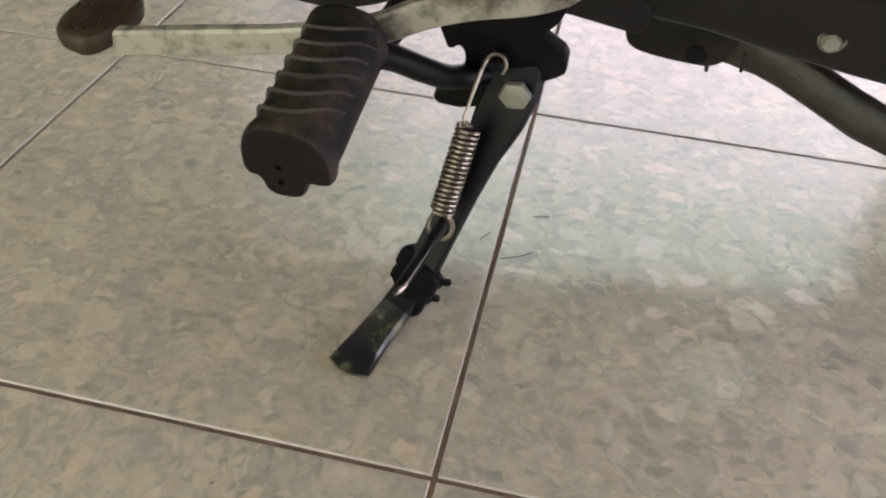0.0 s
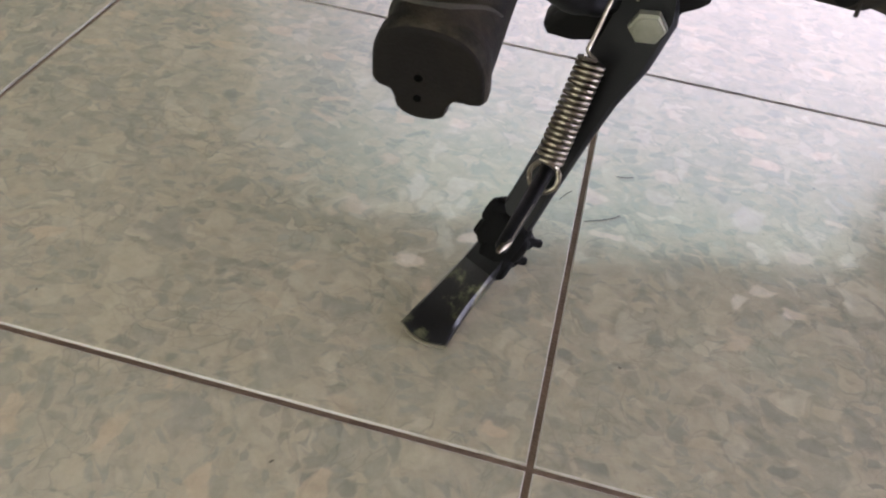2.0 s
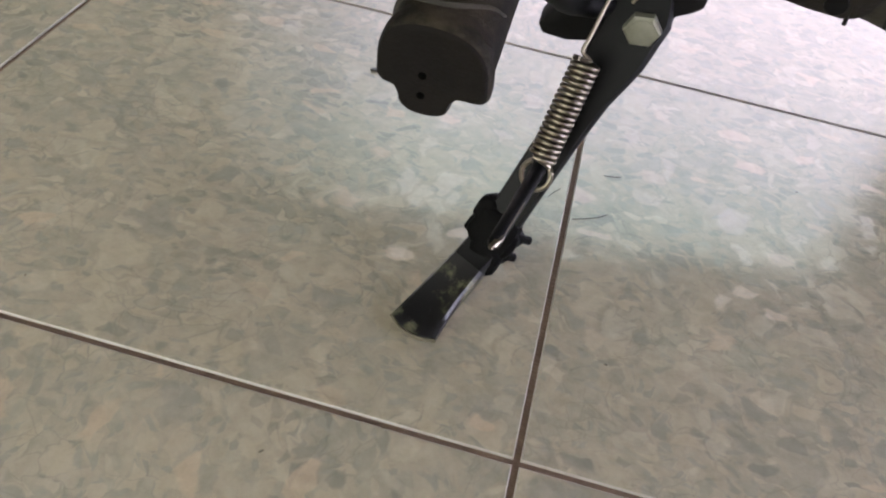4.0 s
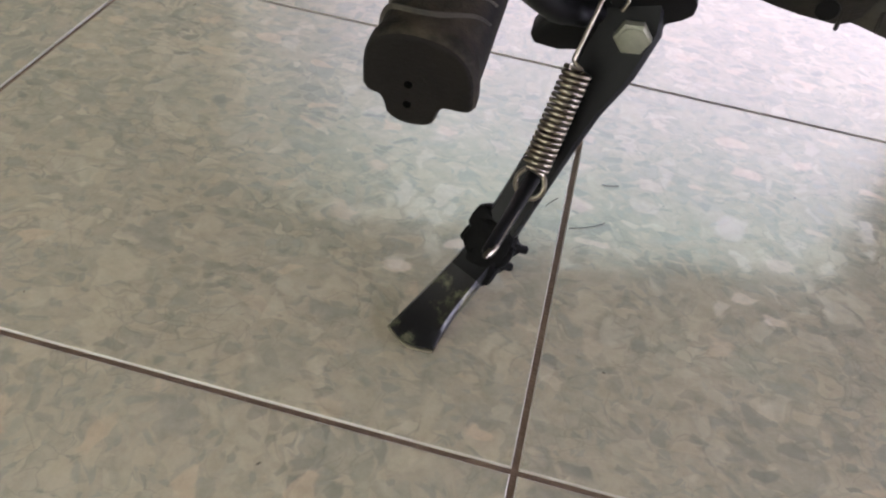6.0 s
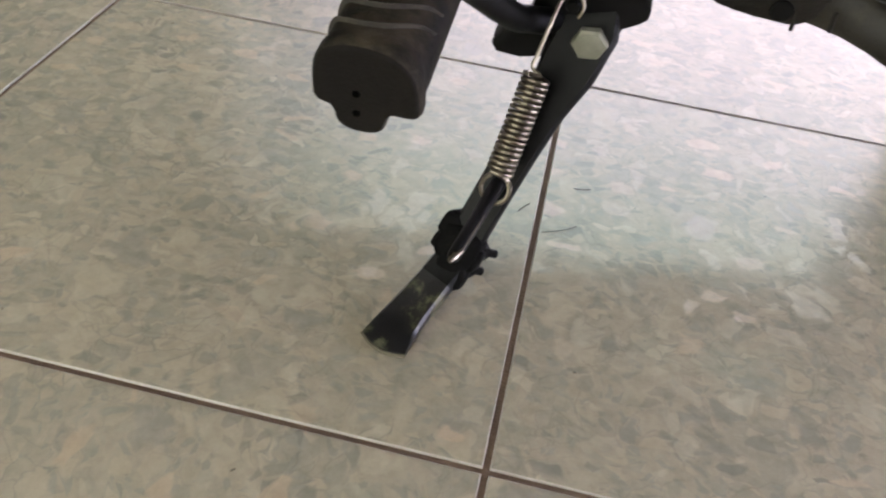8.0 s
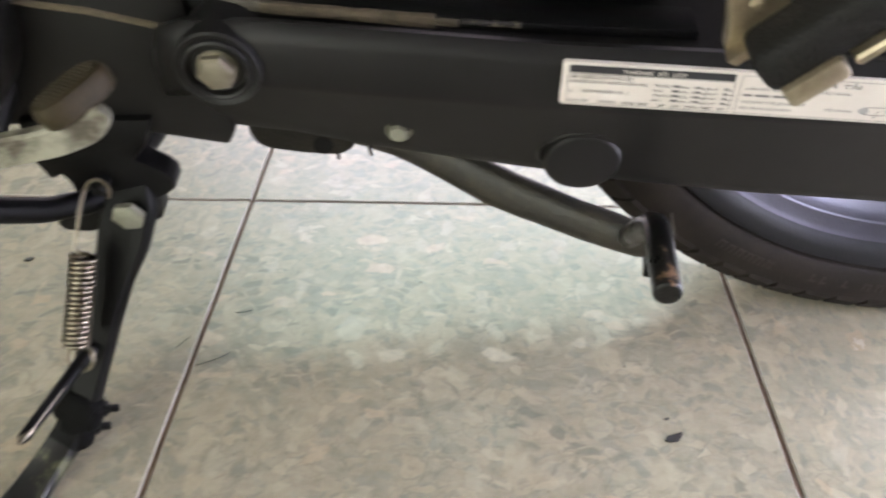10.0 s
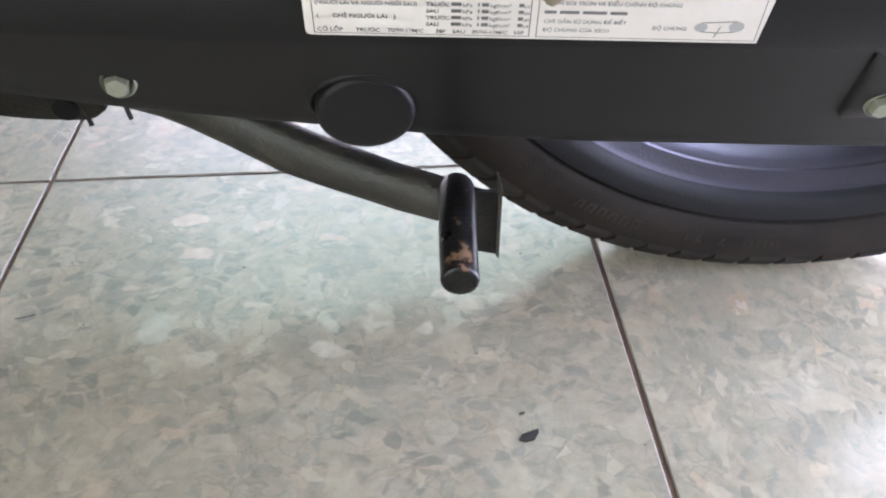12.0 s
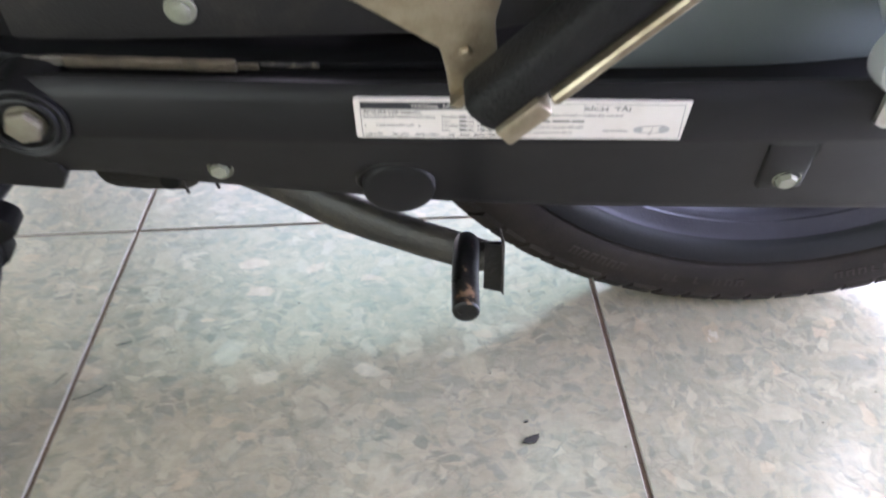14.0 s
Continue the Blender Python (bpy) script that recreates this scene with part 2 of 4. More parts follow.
    c = mixed(c, plain((0.17, 0.18, 0.175)), scaled(outline(rough_edged, 78.0, (1.0, 1.5, 1.0), -0.7, 0.06), 0.24))
    c = mixed(c, plain((0.19, 0.19, 0.18)), scaled(outline(crisp, 34.0, (1.35, 0.9, 1.0), 1.1, 0.022), 0.22))
    c = mixed(c, c3, scaled(f3, 0.52))
    dots = add(m, "TexVoronoi", Scale=42.0, Randomness=1.0)
    wire(m, crisp, dots.inputs["Vector"])
    near = add(m, "MapRange")
    near.inputs["From Min"].default_value, near.inputs["From Max"].default_value = 0.045, 0.030
    wire(m, dots.outputs["Distance"], near.inputs["Value"])
    pick = add(m, "SeparateColor")
    wire(m, dots.outputs["Color"], pick.inputs[0])
    few = add(m, "MapRange")
    few.inputs["From Min"].default_value, few.inputs["From Max"].default_value = 0.80, 0.82
    wire(m, pick.outputs[2], few.inputs["Value"])
    dk = nt.nodes.new("ShaderNodeMath")
    dk.operation = "MULTIPLY"
    wire(m, near.outputs[0], dk.inputs[0]), wire(m, few.outputs[0], dk.inputs[1])
    soot = nt.nodes.new("ShaderNodeRGB")
    soot.outputs[0].default_value = (0.10, 0.09, 0.08, 1)
    c = mixed(c, soot.outputs[0], scaled(dk.outputs[0], 0.7))
    speck = add(m, "TexNoise", Scale=90.0, Detail=5.0, Roughness=0.7)
    wire(m, shift.outputs[0], speck.inputs["Vector"])
    sk = ramp([(0.25, (0.55, 0.525, 0.440)), (0.65, (0.705, 0.678, 0.585))])
    wire(m, speck.outputs[0], sk.inputs[0])
    mul = nt.nodes.new("ShaderNodeMix")
    mul.data_type, mul.blend_type = "RGBA", "MULTIPLY"
    mul.inputs["Factor"].default_value = 1.0
    wire(m, c, mul.inputs["A"]), wire(m, sk.outputs[0], mul.inputs["B"])
    wire(m, mul.outputs["Result"], b.inputs["Base Color"])
    smear = add(m, "TexNoise", Scale=7.0, Detail=6.0, Roughness=0.65)
    wire(m, shift.outputs[0], smear.inputs["Vector"])
    rg = add(m, "MapRange")
    rg.inputs["To Min"].default_value, rg.inputs["To Max"].default_value = TILE_ROUGH - 0.06, TILE_ROUGH + 0.08
    wire(m, smear.outputs[0], rg.inputs["Value"])
    chip_gloss = nt.nodes.new("ShaderNodeMath")
    chip_gloss.operation = "MULTIPLY_ADD"
    wire(m, f1, chip_gloss.inputs[0])
    chip_gloss.inputs[1].default_value = -0.05
    wire(m, rg.outputs[0], chip_gloss.inputs[2])
    dull = nt.nodes.new("ShaderNodeMath")
    dull.operation = "MULTIPLY_ADD"
    wire(m, f3, dull.inputs[0])
    dull.inputs[1].default_value = 0.06
    wire(m, chip_gloss.outputs[0], dull.inputs[2])
    wire(m, dull.outputs[0], b.inputs["Roughness"])
    bp = add(m, "Bump", Strength=0.06, Distance=0.001)
    wave = add(m, "TexNoise", Scale=60.0, Detail=3.0)
    wire(m, shift.outputs[0], wave.inputs["Vector"])
    wire(m, wave.outputs[0], bp.inputs["Height"]), wire(m, bp.outputs[0], b.inputs["Normal"])
    # every chip is polished at its own very slight tilt
    normal = nt.nodes.new("ShaderNodeNewGeometry").outputs["Normal"]
    for (colour, mask), amount in zip((lean[1], lean[3], lean[5]), (0.05, 0.11, 0.08)):
        off = nt.nodes.new("ShaderNodeVectorMath")
        off.operation = "SUBTRACT"
        wire(m, colour, off.inputs[0])
        off.inputs[1].default_value = (0.5, 0.5, 0.5)
        part_of = scaled(mask, amount)
        tilt = nt.nodes.new("ShaderNodeVectorMath")
        tilt.operation = "MULTIPLY_ADD"
        wire(m, off.outputs[0], tilt.inputs[0]), wire(m, part_of, tilt.inputs[1]), wire(m, normal, tilt.inputs[2])
        normal = tilt.outputs[0]
    unit = nt.nodes.new("ShaderNodeVectorMath")
    unit.operation = "NORMALIZE"
    wire(m, normal, unit.inputs[0]), wire(m, unit.outputs[0], bp.inputs["Normal"])
    return m


TILE_ROUGH = 0.185
TILE_MAT = tile_material()


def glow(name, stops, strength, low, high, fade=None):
    """An added glowing panel whose colour changes with height to tint the light; fade: x where it is dim, x where it is
    full, how dim.
    """
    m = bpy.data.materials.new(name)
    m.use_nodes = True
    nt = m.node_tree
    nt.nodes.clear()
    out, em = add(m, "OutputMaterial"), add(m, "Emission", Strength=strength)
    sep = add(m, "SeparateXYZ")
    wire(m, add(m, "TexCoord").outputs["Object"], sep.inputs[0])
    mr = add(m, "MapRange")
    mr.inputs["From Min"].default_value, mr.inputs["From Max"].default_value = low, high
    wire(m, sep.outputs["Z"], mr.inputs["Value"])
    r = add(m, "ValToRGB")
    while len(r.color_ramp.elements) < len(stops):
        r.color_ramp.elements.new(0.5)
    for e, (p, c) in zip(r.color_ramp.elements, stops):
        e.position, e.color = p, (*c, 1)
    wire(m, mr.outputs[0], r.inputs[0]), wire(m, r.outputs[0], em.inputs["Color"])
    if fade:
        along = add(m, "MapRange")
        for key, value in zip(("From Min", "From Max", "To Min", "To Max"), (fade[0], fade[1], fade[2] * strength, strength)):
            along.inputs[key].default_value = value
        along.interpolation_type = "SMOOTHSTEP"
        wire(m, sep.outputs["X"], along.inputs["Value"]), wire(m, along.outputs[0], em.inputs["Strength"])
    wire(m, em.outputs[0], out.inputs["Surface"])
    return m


# ---- mesh helpers ----
def obj(name, bm, material, parent=None, smooth=35):
    me = bpy.data.meshes.new(name)
    bmesh.ops.recalc_face_normals(bm, faces=bm.faces[:])
    bm.to_mesh(me)
    bm.free()
    for mm in (material if isinstance(material, (list, tuple)) else [material]):
        me.materials.append(mm)
    if smooth:
        for p in me.polygons:
            p.use_smooth = True
        me.set_sharp_from_angle(angle=radians(smooth))
    ob = new(name, me)
    if parent is not None:
        ob.parent = parent
    return ob


def part(name, bm, material, parent, label="", smooth=35):
    ob = obj(name, bm, material, parent, smooth)
    return tagged(ob, label) if label else ob


def box(bm, lo, hi, bevel=0.0, seg=2):
    c = [(a + b) / 2 for a, b in zip(lo, hi)]
    d = [abs(b - a) for a, b in zip(lo, hi)]
    r = bmesh.ops.create_cube(bm, size=1, matrix=Matrix.Translation(c) @ Matrix.Diagonal((*d, 1)))
    if bevel:
        es = list({e for v in r["verts"] for e in v.link_edges})
        bmesh.ops.bevel(bm, geom=es, offset=bevel, segments=seg, profile=0.5, affect="EDGES")
    return bm


def rings(bm, secs, caps=True):
    """Skins closed rings of equal length."""
    rows = [[bm.verts.new(p) for p in s] for s in secs]
    n = len(rows[0])
    for a, b in zip(rows, rows[1:]):
        for i in range(n):
            bm.faces.new((a[i], a[(i + 1) % n], b[(i + 1) % n], b[i]))
    if caps:
        bm.faces.new(rows[0][::-1]), bm.faces.new(rows[-1])
    return bm


def sweep(bm, pts, radius, seg=10, caps=True):
    """A round rod along points; radius a number or one for each point."""
    pts = [Vector(p) for p in pts]
    rad = radius if isinstance(radius, (list, tuple)) else [radius] * len(pts)
    tang = [(pts[min(i + 1, len(pts) - 1)] - pts[max(i - 1, 0)]).normalized() for i in range(len(pts))]
    side = tang[0].orthogonal().normalized()
    secs = []
    for p, t, r in zip(pts, tang, rad):
        side = (side - t * side.dot(t)).normalized()
        up = t.cross(side)
        secs.append([p + (side * math.cos(2 * math.pi * k / seg) + up * math.sin(2 * math.pi * k / seg)) * r for k in range(seg)])
    return rings(bm, secs, caps)


def smooth_path(pts, n=6):
    """Points of a Catmull-Rom curve through pts."""
    pts = [Vector(p) for p in pts]
    out = []
    for i in range(len(pts) - 1):
        a, b, c, d = pts[max(i - 1, 0)], pts[i], pts[i + 1], pts[min(i + 2, len(pts) - 1)]
        for k in range(n):
            t = k / n
            out.append(0.5 * (2 * b + (c - a) * t + (2 * a - 5 * b + 4 * c - d) * t * t + (3 * b - a - 3 * c + d) * t ** 3))
    return out + [pts[-1]]


def P(x, v, w):
    """A point of the machine: x along it, v out to its left side, w up."""
    return Vector((x, -v, w))


def plate(bm, outline, v0, v1, bevel=0.0):
    """An outline in (x, w), from v0 to v1."""
    a = [bm.verts.new(P(x, v0, w)) for x, w in outline]
    b = [bm.verts.new(P(x, v1, w)) for x, w in outline]
    n = len(a)
    fs = [bm.faces.new(a[::-1]), bm.faces.new(b)]
    for i in range(n):
        fs.append(bm.faces.new((a[i], a[(i + 1) % n], b[(i + 1) % n], b[i])))
    bmesh.ops.recalc_face_normals(bm, faces=fs)
    if bevel:
        es = list({e for v in a + b for e in v.link_edges})
        bmesh.ops.bevel(bm, geom=es, offset=bevel, segments=2, profile=0.5, affect="EDGES", clamp_overlap=True)
    return bm


def disc(bm, x, w, prof, seg=28, turn=0.0):
    """A turned solid about an axis across the machine: prof is rows of (v, radius)."""
    secs = [[P(x + r * math.cos(turn + 2 * math.pi * k / seg), v, w + r * math.sin(turn + 2 * math.pi * k / seg)) for k in range(seg)] for v, r in prof]
    return rings(bm, secs)


def bolt_mesh(x, v, w, r, h, turn=0.3, washer=0.0):
    bm = bmesh.new()
    if washer:
        disc(bm, x, w, [(v - 0.001, washer), (v + 0.0012, washer), (v + 0.0018, washer * 0.94)], 24)
    disc(bm, x, w, [(v, r), (v + h * 0.8, r), (v + h, r * 0.86)], 6, turn)
    disc(bm, x, w, [(v + h * 0.5, r * 0.7), (v + h + 0.0002, r * 0.7), (v + h + 0.0006, r * 0.55)], 16)
    return bm


# ---- the room ----
PITCH, JOINT = 0.4, 0.0036
X0, X1, Y0, Y1, TOP = -2.8, 0.9, -1.2, 1.2, 2.8
bm = bmesh.new()
box(bm, (X0, Y0, -0.12), (X1, Y1, -0.0016))
floor = tagged(obj("floor", bm, GROUT, smooth=0), "glossy tiled floor with stone-chip print and brown joints", "floor", kind="structure")

WT = 0.2


def opened_wall(name, label, along_x, at, a0, a1, o0, o1, otop):
    """A wall with one opening from the floor up to otop."""
    bm = bmesh.new()
    for lo, hi, z0, z1 in ((a0, o0, -0.12, TOP), (o1, a1, -0.12, TOP), (o0, o1, otop, TOP)):
        if along_x:
            box(bm, (lo, at, z0), (hi, at + WT, z1))
        else:
            box(bm, (at, lo, z0), (at + WT, hi, z1))
    return tagged(obj(name, bm, WALL, smooth=0), label, "wall", kind="structure")


# unseen walls: each opening is sized and placed to shape the added light
opened_wall("wall_north", "unseen pale painted wall, added with an opening that shapes the light", True, Y1, X0 - WT, X1 + WT, -0.85, 0.85, 2.4)
opened_wall("wall_east", "unseen pale painted wall, added with an opening that shapes the light", False, X1, Y0, Y1, -0.60, 0.50, 0.75)
opened_wall("wall_south", "unseen pale painted wall, added with an opening that shapes the light", True, Y0 - WT, X0 - WT, X1 + WT, -1.15, -0.12, 1.15)
bm = bmesh.new()
box(bm, (X0 - WT, Y0, -0.12), (X0, Y1, TOP))
tagged(obj("wall_west", bm, WALL, smooth=0), "pale painted plaster wall", "wall", kind="structure")
bm = bmesh.new()
box(bm, (X0 - WT, Y0 - WT, TOP), (X1 + WT, Y1 + WT, TOP + 0.15))
tagged(obj("ceiling", bm, CEIL, smooth=0), "plain off-white painted ceiling", "ceiling", kind="structure")
# ground outside, and glowing panels added unseen beyond the openings to light the room
bm = bmesh.new()
bmesh.ops.create_grid(bm, x_segments=1, y_segments=1, size=1, matrix=Matrix.Translation((0, 0, -0.13)) @ Matrix.Diagonal((1500, 1500, 1, 1)))
tagged(obj("ground", bm, CONCRETE, smooth=0), "pale concrete ground outside the wall openings", "ground", kind="structure")


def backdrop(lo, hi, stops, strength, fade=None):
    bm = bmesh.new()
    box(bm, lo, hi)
    return tagged(obj("backdrop", bm, glow("added_glow", stops, strength, 0.0, 6.0, fade), smooth=0), "added unseen glow panel that lights the room through an opening", "backdrop", kind="structure")


# height stops and west fade carry the tints the glossy floor picks up
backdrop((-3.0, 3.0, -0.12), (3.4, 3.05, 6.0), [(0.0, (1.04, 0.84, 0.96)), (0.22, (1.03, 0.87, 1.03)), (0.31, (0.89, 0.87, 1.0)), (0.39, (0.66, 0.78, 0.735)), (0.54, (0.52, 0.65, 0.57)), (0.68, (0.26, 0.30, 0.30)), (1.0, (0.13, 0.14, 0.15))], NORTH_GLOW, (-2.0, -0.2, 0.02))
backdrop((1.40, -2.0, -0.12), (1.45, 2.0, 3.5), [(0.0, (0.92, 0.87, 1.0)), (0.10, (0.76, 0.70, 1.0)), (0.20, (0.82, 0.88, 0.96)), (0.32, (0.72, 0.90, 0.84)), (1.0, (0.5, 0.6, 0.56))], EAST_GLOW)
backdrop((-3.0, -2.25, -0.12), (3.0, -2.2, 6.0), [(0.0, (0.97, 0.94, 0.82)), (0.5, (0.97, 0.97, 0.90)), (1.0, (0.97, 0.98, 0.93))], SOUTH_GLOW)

# ---- the motorcycle ----
LEAN_DEG, CONTACT = 10.0, (0.0, -0.10, 0.0)
bike = new("motorcycle")
bike.matrix_world = pose(*CONTACT, LEAN_DEG, 0, 0)
TO_BIKE = pose(*CONTACT, LEAN_DEG, 0, 0).inverted()
tagged(bike, "black underbone motorcycle leaning on its side stand on tiles", "motorcycle")


def Q(x, y, z):
    """A place in the room, as a point of the machine."""
    return TO_BIKE @ Vector((x, y, z))


# rear wheel
WX, WR = 0.0, 0.2845
WHEEL = pose(*CONTACT, LEAN_DEG, 0, 0).inverted() @ pose(0.5070, -0.103, 0, 0, 0, -4.2) @ pose(0, 0, 0, LEAN_DEG, 0, 0)


def lathe(bm, prof, cx, cw, seg=96):
    """Rows of (v, radius) turned about the axle, closed into a ring."""
    secs = []
    for k in range(seg + 1):
        a = 2 * math.pi * k / seg
        secs.append([P(cx + r * math.cos(a), v, cw + r * math.sin(a)) for v, r in prof])
    rows = [[bm.verts.new(p) for p in s] for s in secs[:-1]]
    n = len(prof)
    for i in range(seg):
        a, b = rows[i], rows[(i + 1) % seg]
        for j in range(n):
            bm.faces.new((a[j], a[(j + 1) % n], b[(j + 1) % n], b[j]))
    return bm


tyre_half = [(0.0395, 0.243), (0.0385, 0.257), (0.0335, 0.2685), (0.024, 0.2765), (0.012, 0.280)]
bead = [(0.022, 0.2240), (0.0300, 0.2296), (0.0338, 0.2298), (0.0352, 0.2304), (0.0372, 0.2338), (0.0388, 0.2385)]
tyre_prof = [(-v, r) for v, r in bead + tyre_half] + [(0, 0.281)] + (bead + tyre_half)[::-1]
bm = bmesh.new()
lathe(bm, tyre_prof, WX, WR)
tyre = part("tyre", bm, TYRE, bike, "worn dusty black rubber tyre with block tread", 50)
# tread blocks round the tyre
verts, faces = [], []
NB = 70
for k in range(NB):
    for side in (-1, 1):
        for (va, vb, ra, rb, off) in ((0.004, 0.016, 0.2805, 0.2795, 0.0), (0.018, 0.030, 0.2785, 0.2712, 0.35), (0.0305, 0.0380, 0.2705, 0.2580, 0.35)):
            a0 = 2 * math.pi * (k + off + (0.5 if side > 0 else 0)) / NB
            a1 = a0 + 2 * math.pi / NB * (0.81 if va > 0.03 else 0.82)
            base = len(verts)
            for rr in (-0.002, 0.0031 if va > 0.03 else 0.0034):
                for a, v, r in ((a0, va, ra), (a1, va, ra), (a1 + 0.008, vb, rb), (a0 + 0.008, vb, rb)):
                    verts.append(P(WX + (r + rr) * math.cos(a), side * (v + (0.0012 if rr > 0 and va > 0.03 else 0)), WR + (r + rr) * math.sin(a)))
            for f in ((4, 5, 6, 7), (0, 1, 5, 4), (1, 2, 6, 5), (2, 3, 7, 6), (3, 0, 4, 7)):
                faces.append([base + i for i in f])
me = bpy.data.meshes.new("tread")
me.from_pydata(verts, [], faces)
me.materials.append(TYRE)
tread = new("tread", me)
tread.parent = tyre
# raised marks on the sidewall
rnd = random.Random(4)
for first, n in ((236.3, 6), (254.6, 2), (260.4, 1), (264.0, 1), (266.2, 2), (285.0, 6), (60.0, 9)):
    for k in range(n):
        a = radians(first + 0.8 + k * 1.95)
        bm = bmesh.new()
        for (b0, b1, r0, r1) in ((0.0, 0.006, 0.2400, 0.2475), (0.017, 0.023, 0.2400, 0.2475), (0.006, 0.017, 0.2402, 0.2416)) if rnd.random() < 0.6 else ((0.003, 0.010, 0.2400, 0.2475), (0.010, 0.021, 0.2458, 0.2474)):
            rings(bm, [[P(WX + r * math.cos(a + t), v, WR + r * math.sin(a + t)) for r, t in ((r0, b0), (r0, b1), (r1, b1), (r1, b0))] for v in (0.0380, 0.0397)])
        part("sidewall_mark", bm, TYRE_MARK, tyre, smooth=0)
flank = [(0.0290, 0.2262), (0.0325, 0.2280), (0.0342, 0.2268), (0.0338, 0.2235), (0.0322, 0.2185), (0.0300, 0.2146), (0.0272, 0.2126), (0.0242, 0.2116), (0.0215, 0.2085), (0.0182, 0.2030), (0.0168, 0.2010), (0.0150, 0.2006), (0.0135, 0.1985), (0.0105, 0.1965)]
seat = [(-0.026, 0.2180), (-0.015, 0.2100), (0.015, 0.2100), (0.026, 0.2180)]
rim_prof = seat + flank + [(0, 0.1955)] + [(-v, r) for v, r in flank[::-1]]
bm = bmesh.new()
lathe(bm, rim_prof, WX, WR)
# faces of the inner well take the lighter copy, so their light is painted
for f in bm.faces:
    if sum((v.co - P(WX, -v.co.y, WR)).length for v in f.verts) / len(f.verts) < 0.2116 and max(abs(v.co.y) for v in f.verts) < 0.0250:
        f.material_index = 1
rim = part("rim", bm, [RIM, RIM_LIT], bike, "dark wheel rim, its well coloured lighter for the light on it", 40)
bm = bmesh.new()
disc(bm, WX, WR, [(-0.05, 0.03), (-0.045, 0.055), (-0.03, 0.058), (-0.028, 0.03), (0.028, 0.03), (0.03, 0.058), (0.045, 0.055), (0.05, 0.03)], 32)
hub = part("hub", bm, RIM, bike)
for k in range(5):
    a = radians(237 + 72 * k)
    d, e = (math.cos(a), math.sin(a)), (-math.sin(a), math.cos(a))
    bm = bmesh.new()
    rings(bm, [[P(WX + d[0] * r + e[0] * h * side, v, WR + d[1] * r + e[1] * h * side) for side, v in ((-1, -t), (-0.7, -t - 0.003), (0.7, -t - 0.003), (1, -t), (1, t), (0.7, t + 0.003), (-0.7, t + 0.003), (-1, t))]
               for r, h, t in ((0.050, 0.026, 0.016), (0.100, 0.018, 0.013), (0.160, 0.015, 0.011), (0.188, 0.018, 0.011), (0.1985, 0.028, 0.012))])
    part("spoke", bm, RIM, rim, "dark cast wheel spoke")

for o in (tyre, rim, hub, *tyre.children, *rim.children):
    o.data.transform(WHEEL)

# chain case
CX = [0.046, 0.052, 0.066, 0.10, 0.14, 0.177, 0.235, 0.281, 0.347, 0.447, 0.54, 0.62, 0.66, 0.672]


def interp(x, rows):
    for (a, p), (b, q) in zip(rows, rows[1:]):
        if x <= b:
            return p + (q - p) * max(0.0, (x - a) / (b - a))
    return rows[-1][1]


BOT = [(0.046, 0.250), (0.052, 0.235), (0.066, 0.2250), (0.084, 0.2235), (0.10, 0.2222), (0.14, 0.2147), (0.177, 0.2093), (0.281, 0.1965), (0.347, 0.1918), (0.447, 0.1882), (0.54, 0.186), (0.62, 0.190), (0.66, 0.21), (0.672, 0.235)]
CTOP = [(0.046, 0.288), (0.052, 0.300), (0.066, 0.3065), (0.10, 0.3075), (0.235, 0.3005), (0.36, 0.2985), (0.5, 0.2975), (0.62, 0.296), (0.66, 0.28), (0.672, 0.26)]


def skew(x):
    """The machine stands a little askew to the tiles: how much further out the side is at x."""
    return 0.04 * (x - 0.16)


def case_crease(x):
    return interp(x, CTOP) - 0.0315


def case_v(x, w):
    """How far out the outer face of the chain case stands."""
    c, b = case_crease(x), interp(x, BOT)
    return skew(x) + (0.127 if w >= c else 0.127 - 0.0285 * (c - w) / max(0.02, c - b))


bm = bmesh.new()
secs = []
for i, x in enumerate(CX):
    b, t, c = interp(x, BOT), interp(x, CTOP), case_crease(x)
    sh = {0: 0.010, 1: 0.004}.get(i, {1: 0.008, 2: 0.004}.get(len(CX) - i, 0.0))
    c = min(max(c, b + 0.012), t - 0.012)
    secs.append([P(x, v + skew(x) - (sh if v > 0.06 else 0), w) for v, w in ((0.045, b + 0.004), (0.086, b), (0.0945, b + 0.0012), (0.0985, b + 0.005), (0.1000, b + 0.010),
                                        (0.1255, c - 0.002), (0.127, c + 0.002), (0.1275, t - 0.008), (0.1255, t - 0.003), (0.121, t), (0.116, t - 0.0015), (0.1115, t - 0.011), (0.045, t - 0.012))])
rings(bm, secs)
case = part("chain_case", bm, PLASTIC, bike, "matt black plastic chain case", 38)
def face_tilt(x, v, w, deg=26.0):
    """A frame lying on the sloping lower face of the case."""
    return Matrix.Translation(P(x, v, w)) @ pose(0, 0, 0, deg, 0, 0)


# round inspection cap
CAP_AT = face_tilt(0.2528, 0.1155, 0.2250, 5)
bm = bmesh.new()
disc(bm, 0, 0, [(-0.020, 0.0242), (-0.0016, 0.0238), (-0.0007, 0.0230), (-0.0006, 0.0222), (-0.0012, 0.0214), (-0.0030, 0.0206)], 64)
bmesh.ops.transform(bm, matrix=face_tilt(0.2532, 0.1120, 0.2258, 24), verts=bm.verts[:])
part("cap_seat", bm, PLASTIC, case, "raised rim moulded round the plug", 60)
bm = bmesh.new()
disc(bm, 0, 0, [(-0.035, 0.0199), (-0.0010, 0.0199), (0.0004, 0.0195), (0.0014, 0.0184), (0.0018, 0.0168), (0.0020, 0.012), (0.0021, 0.004)], 64)
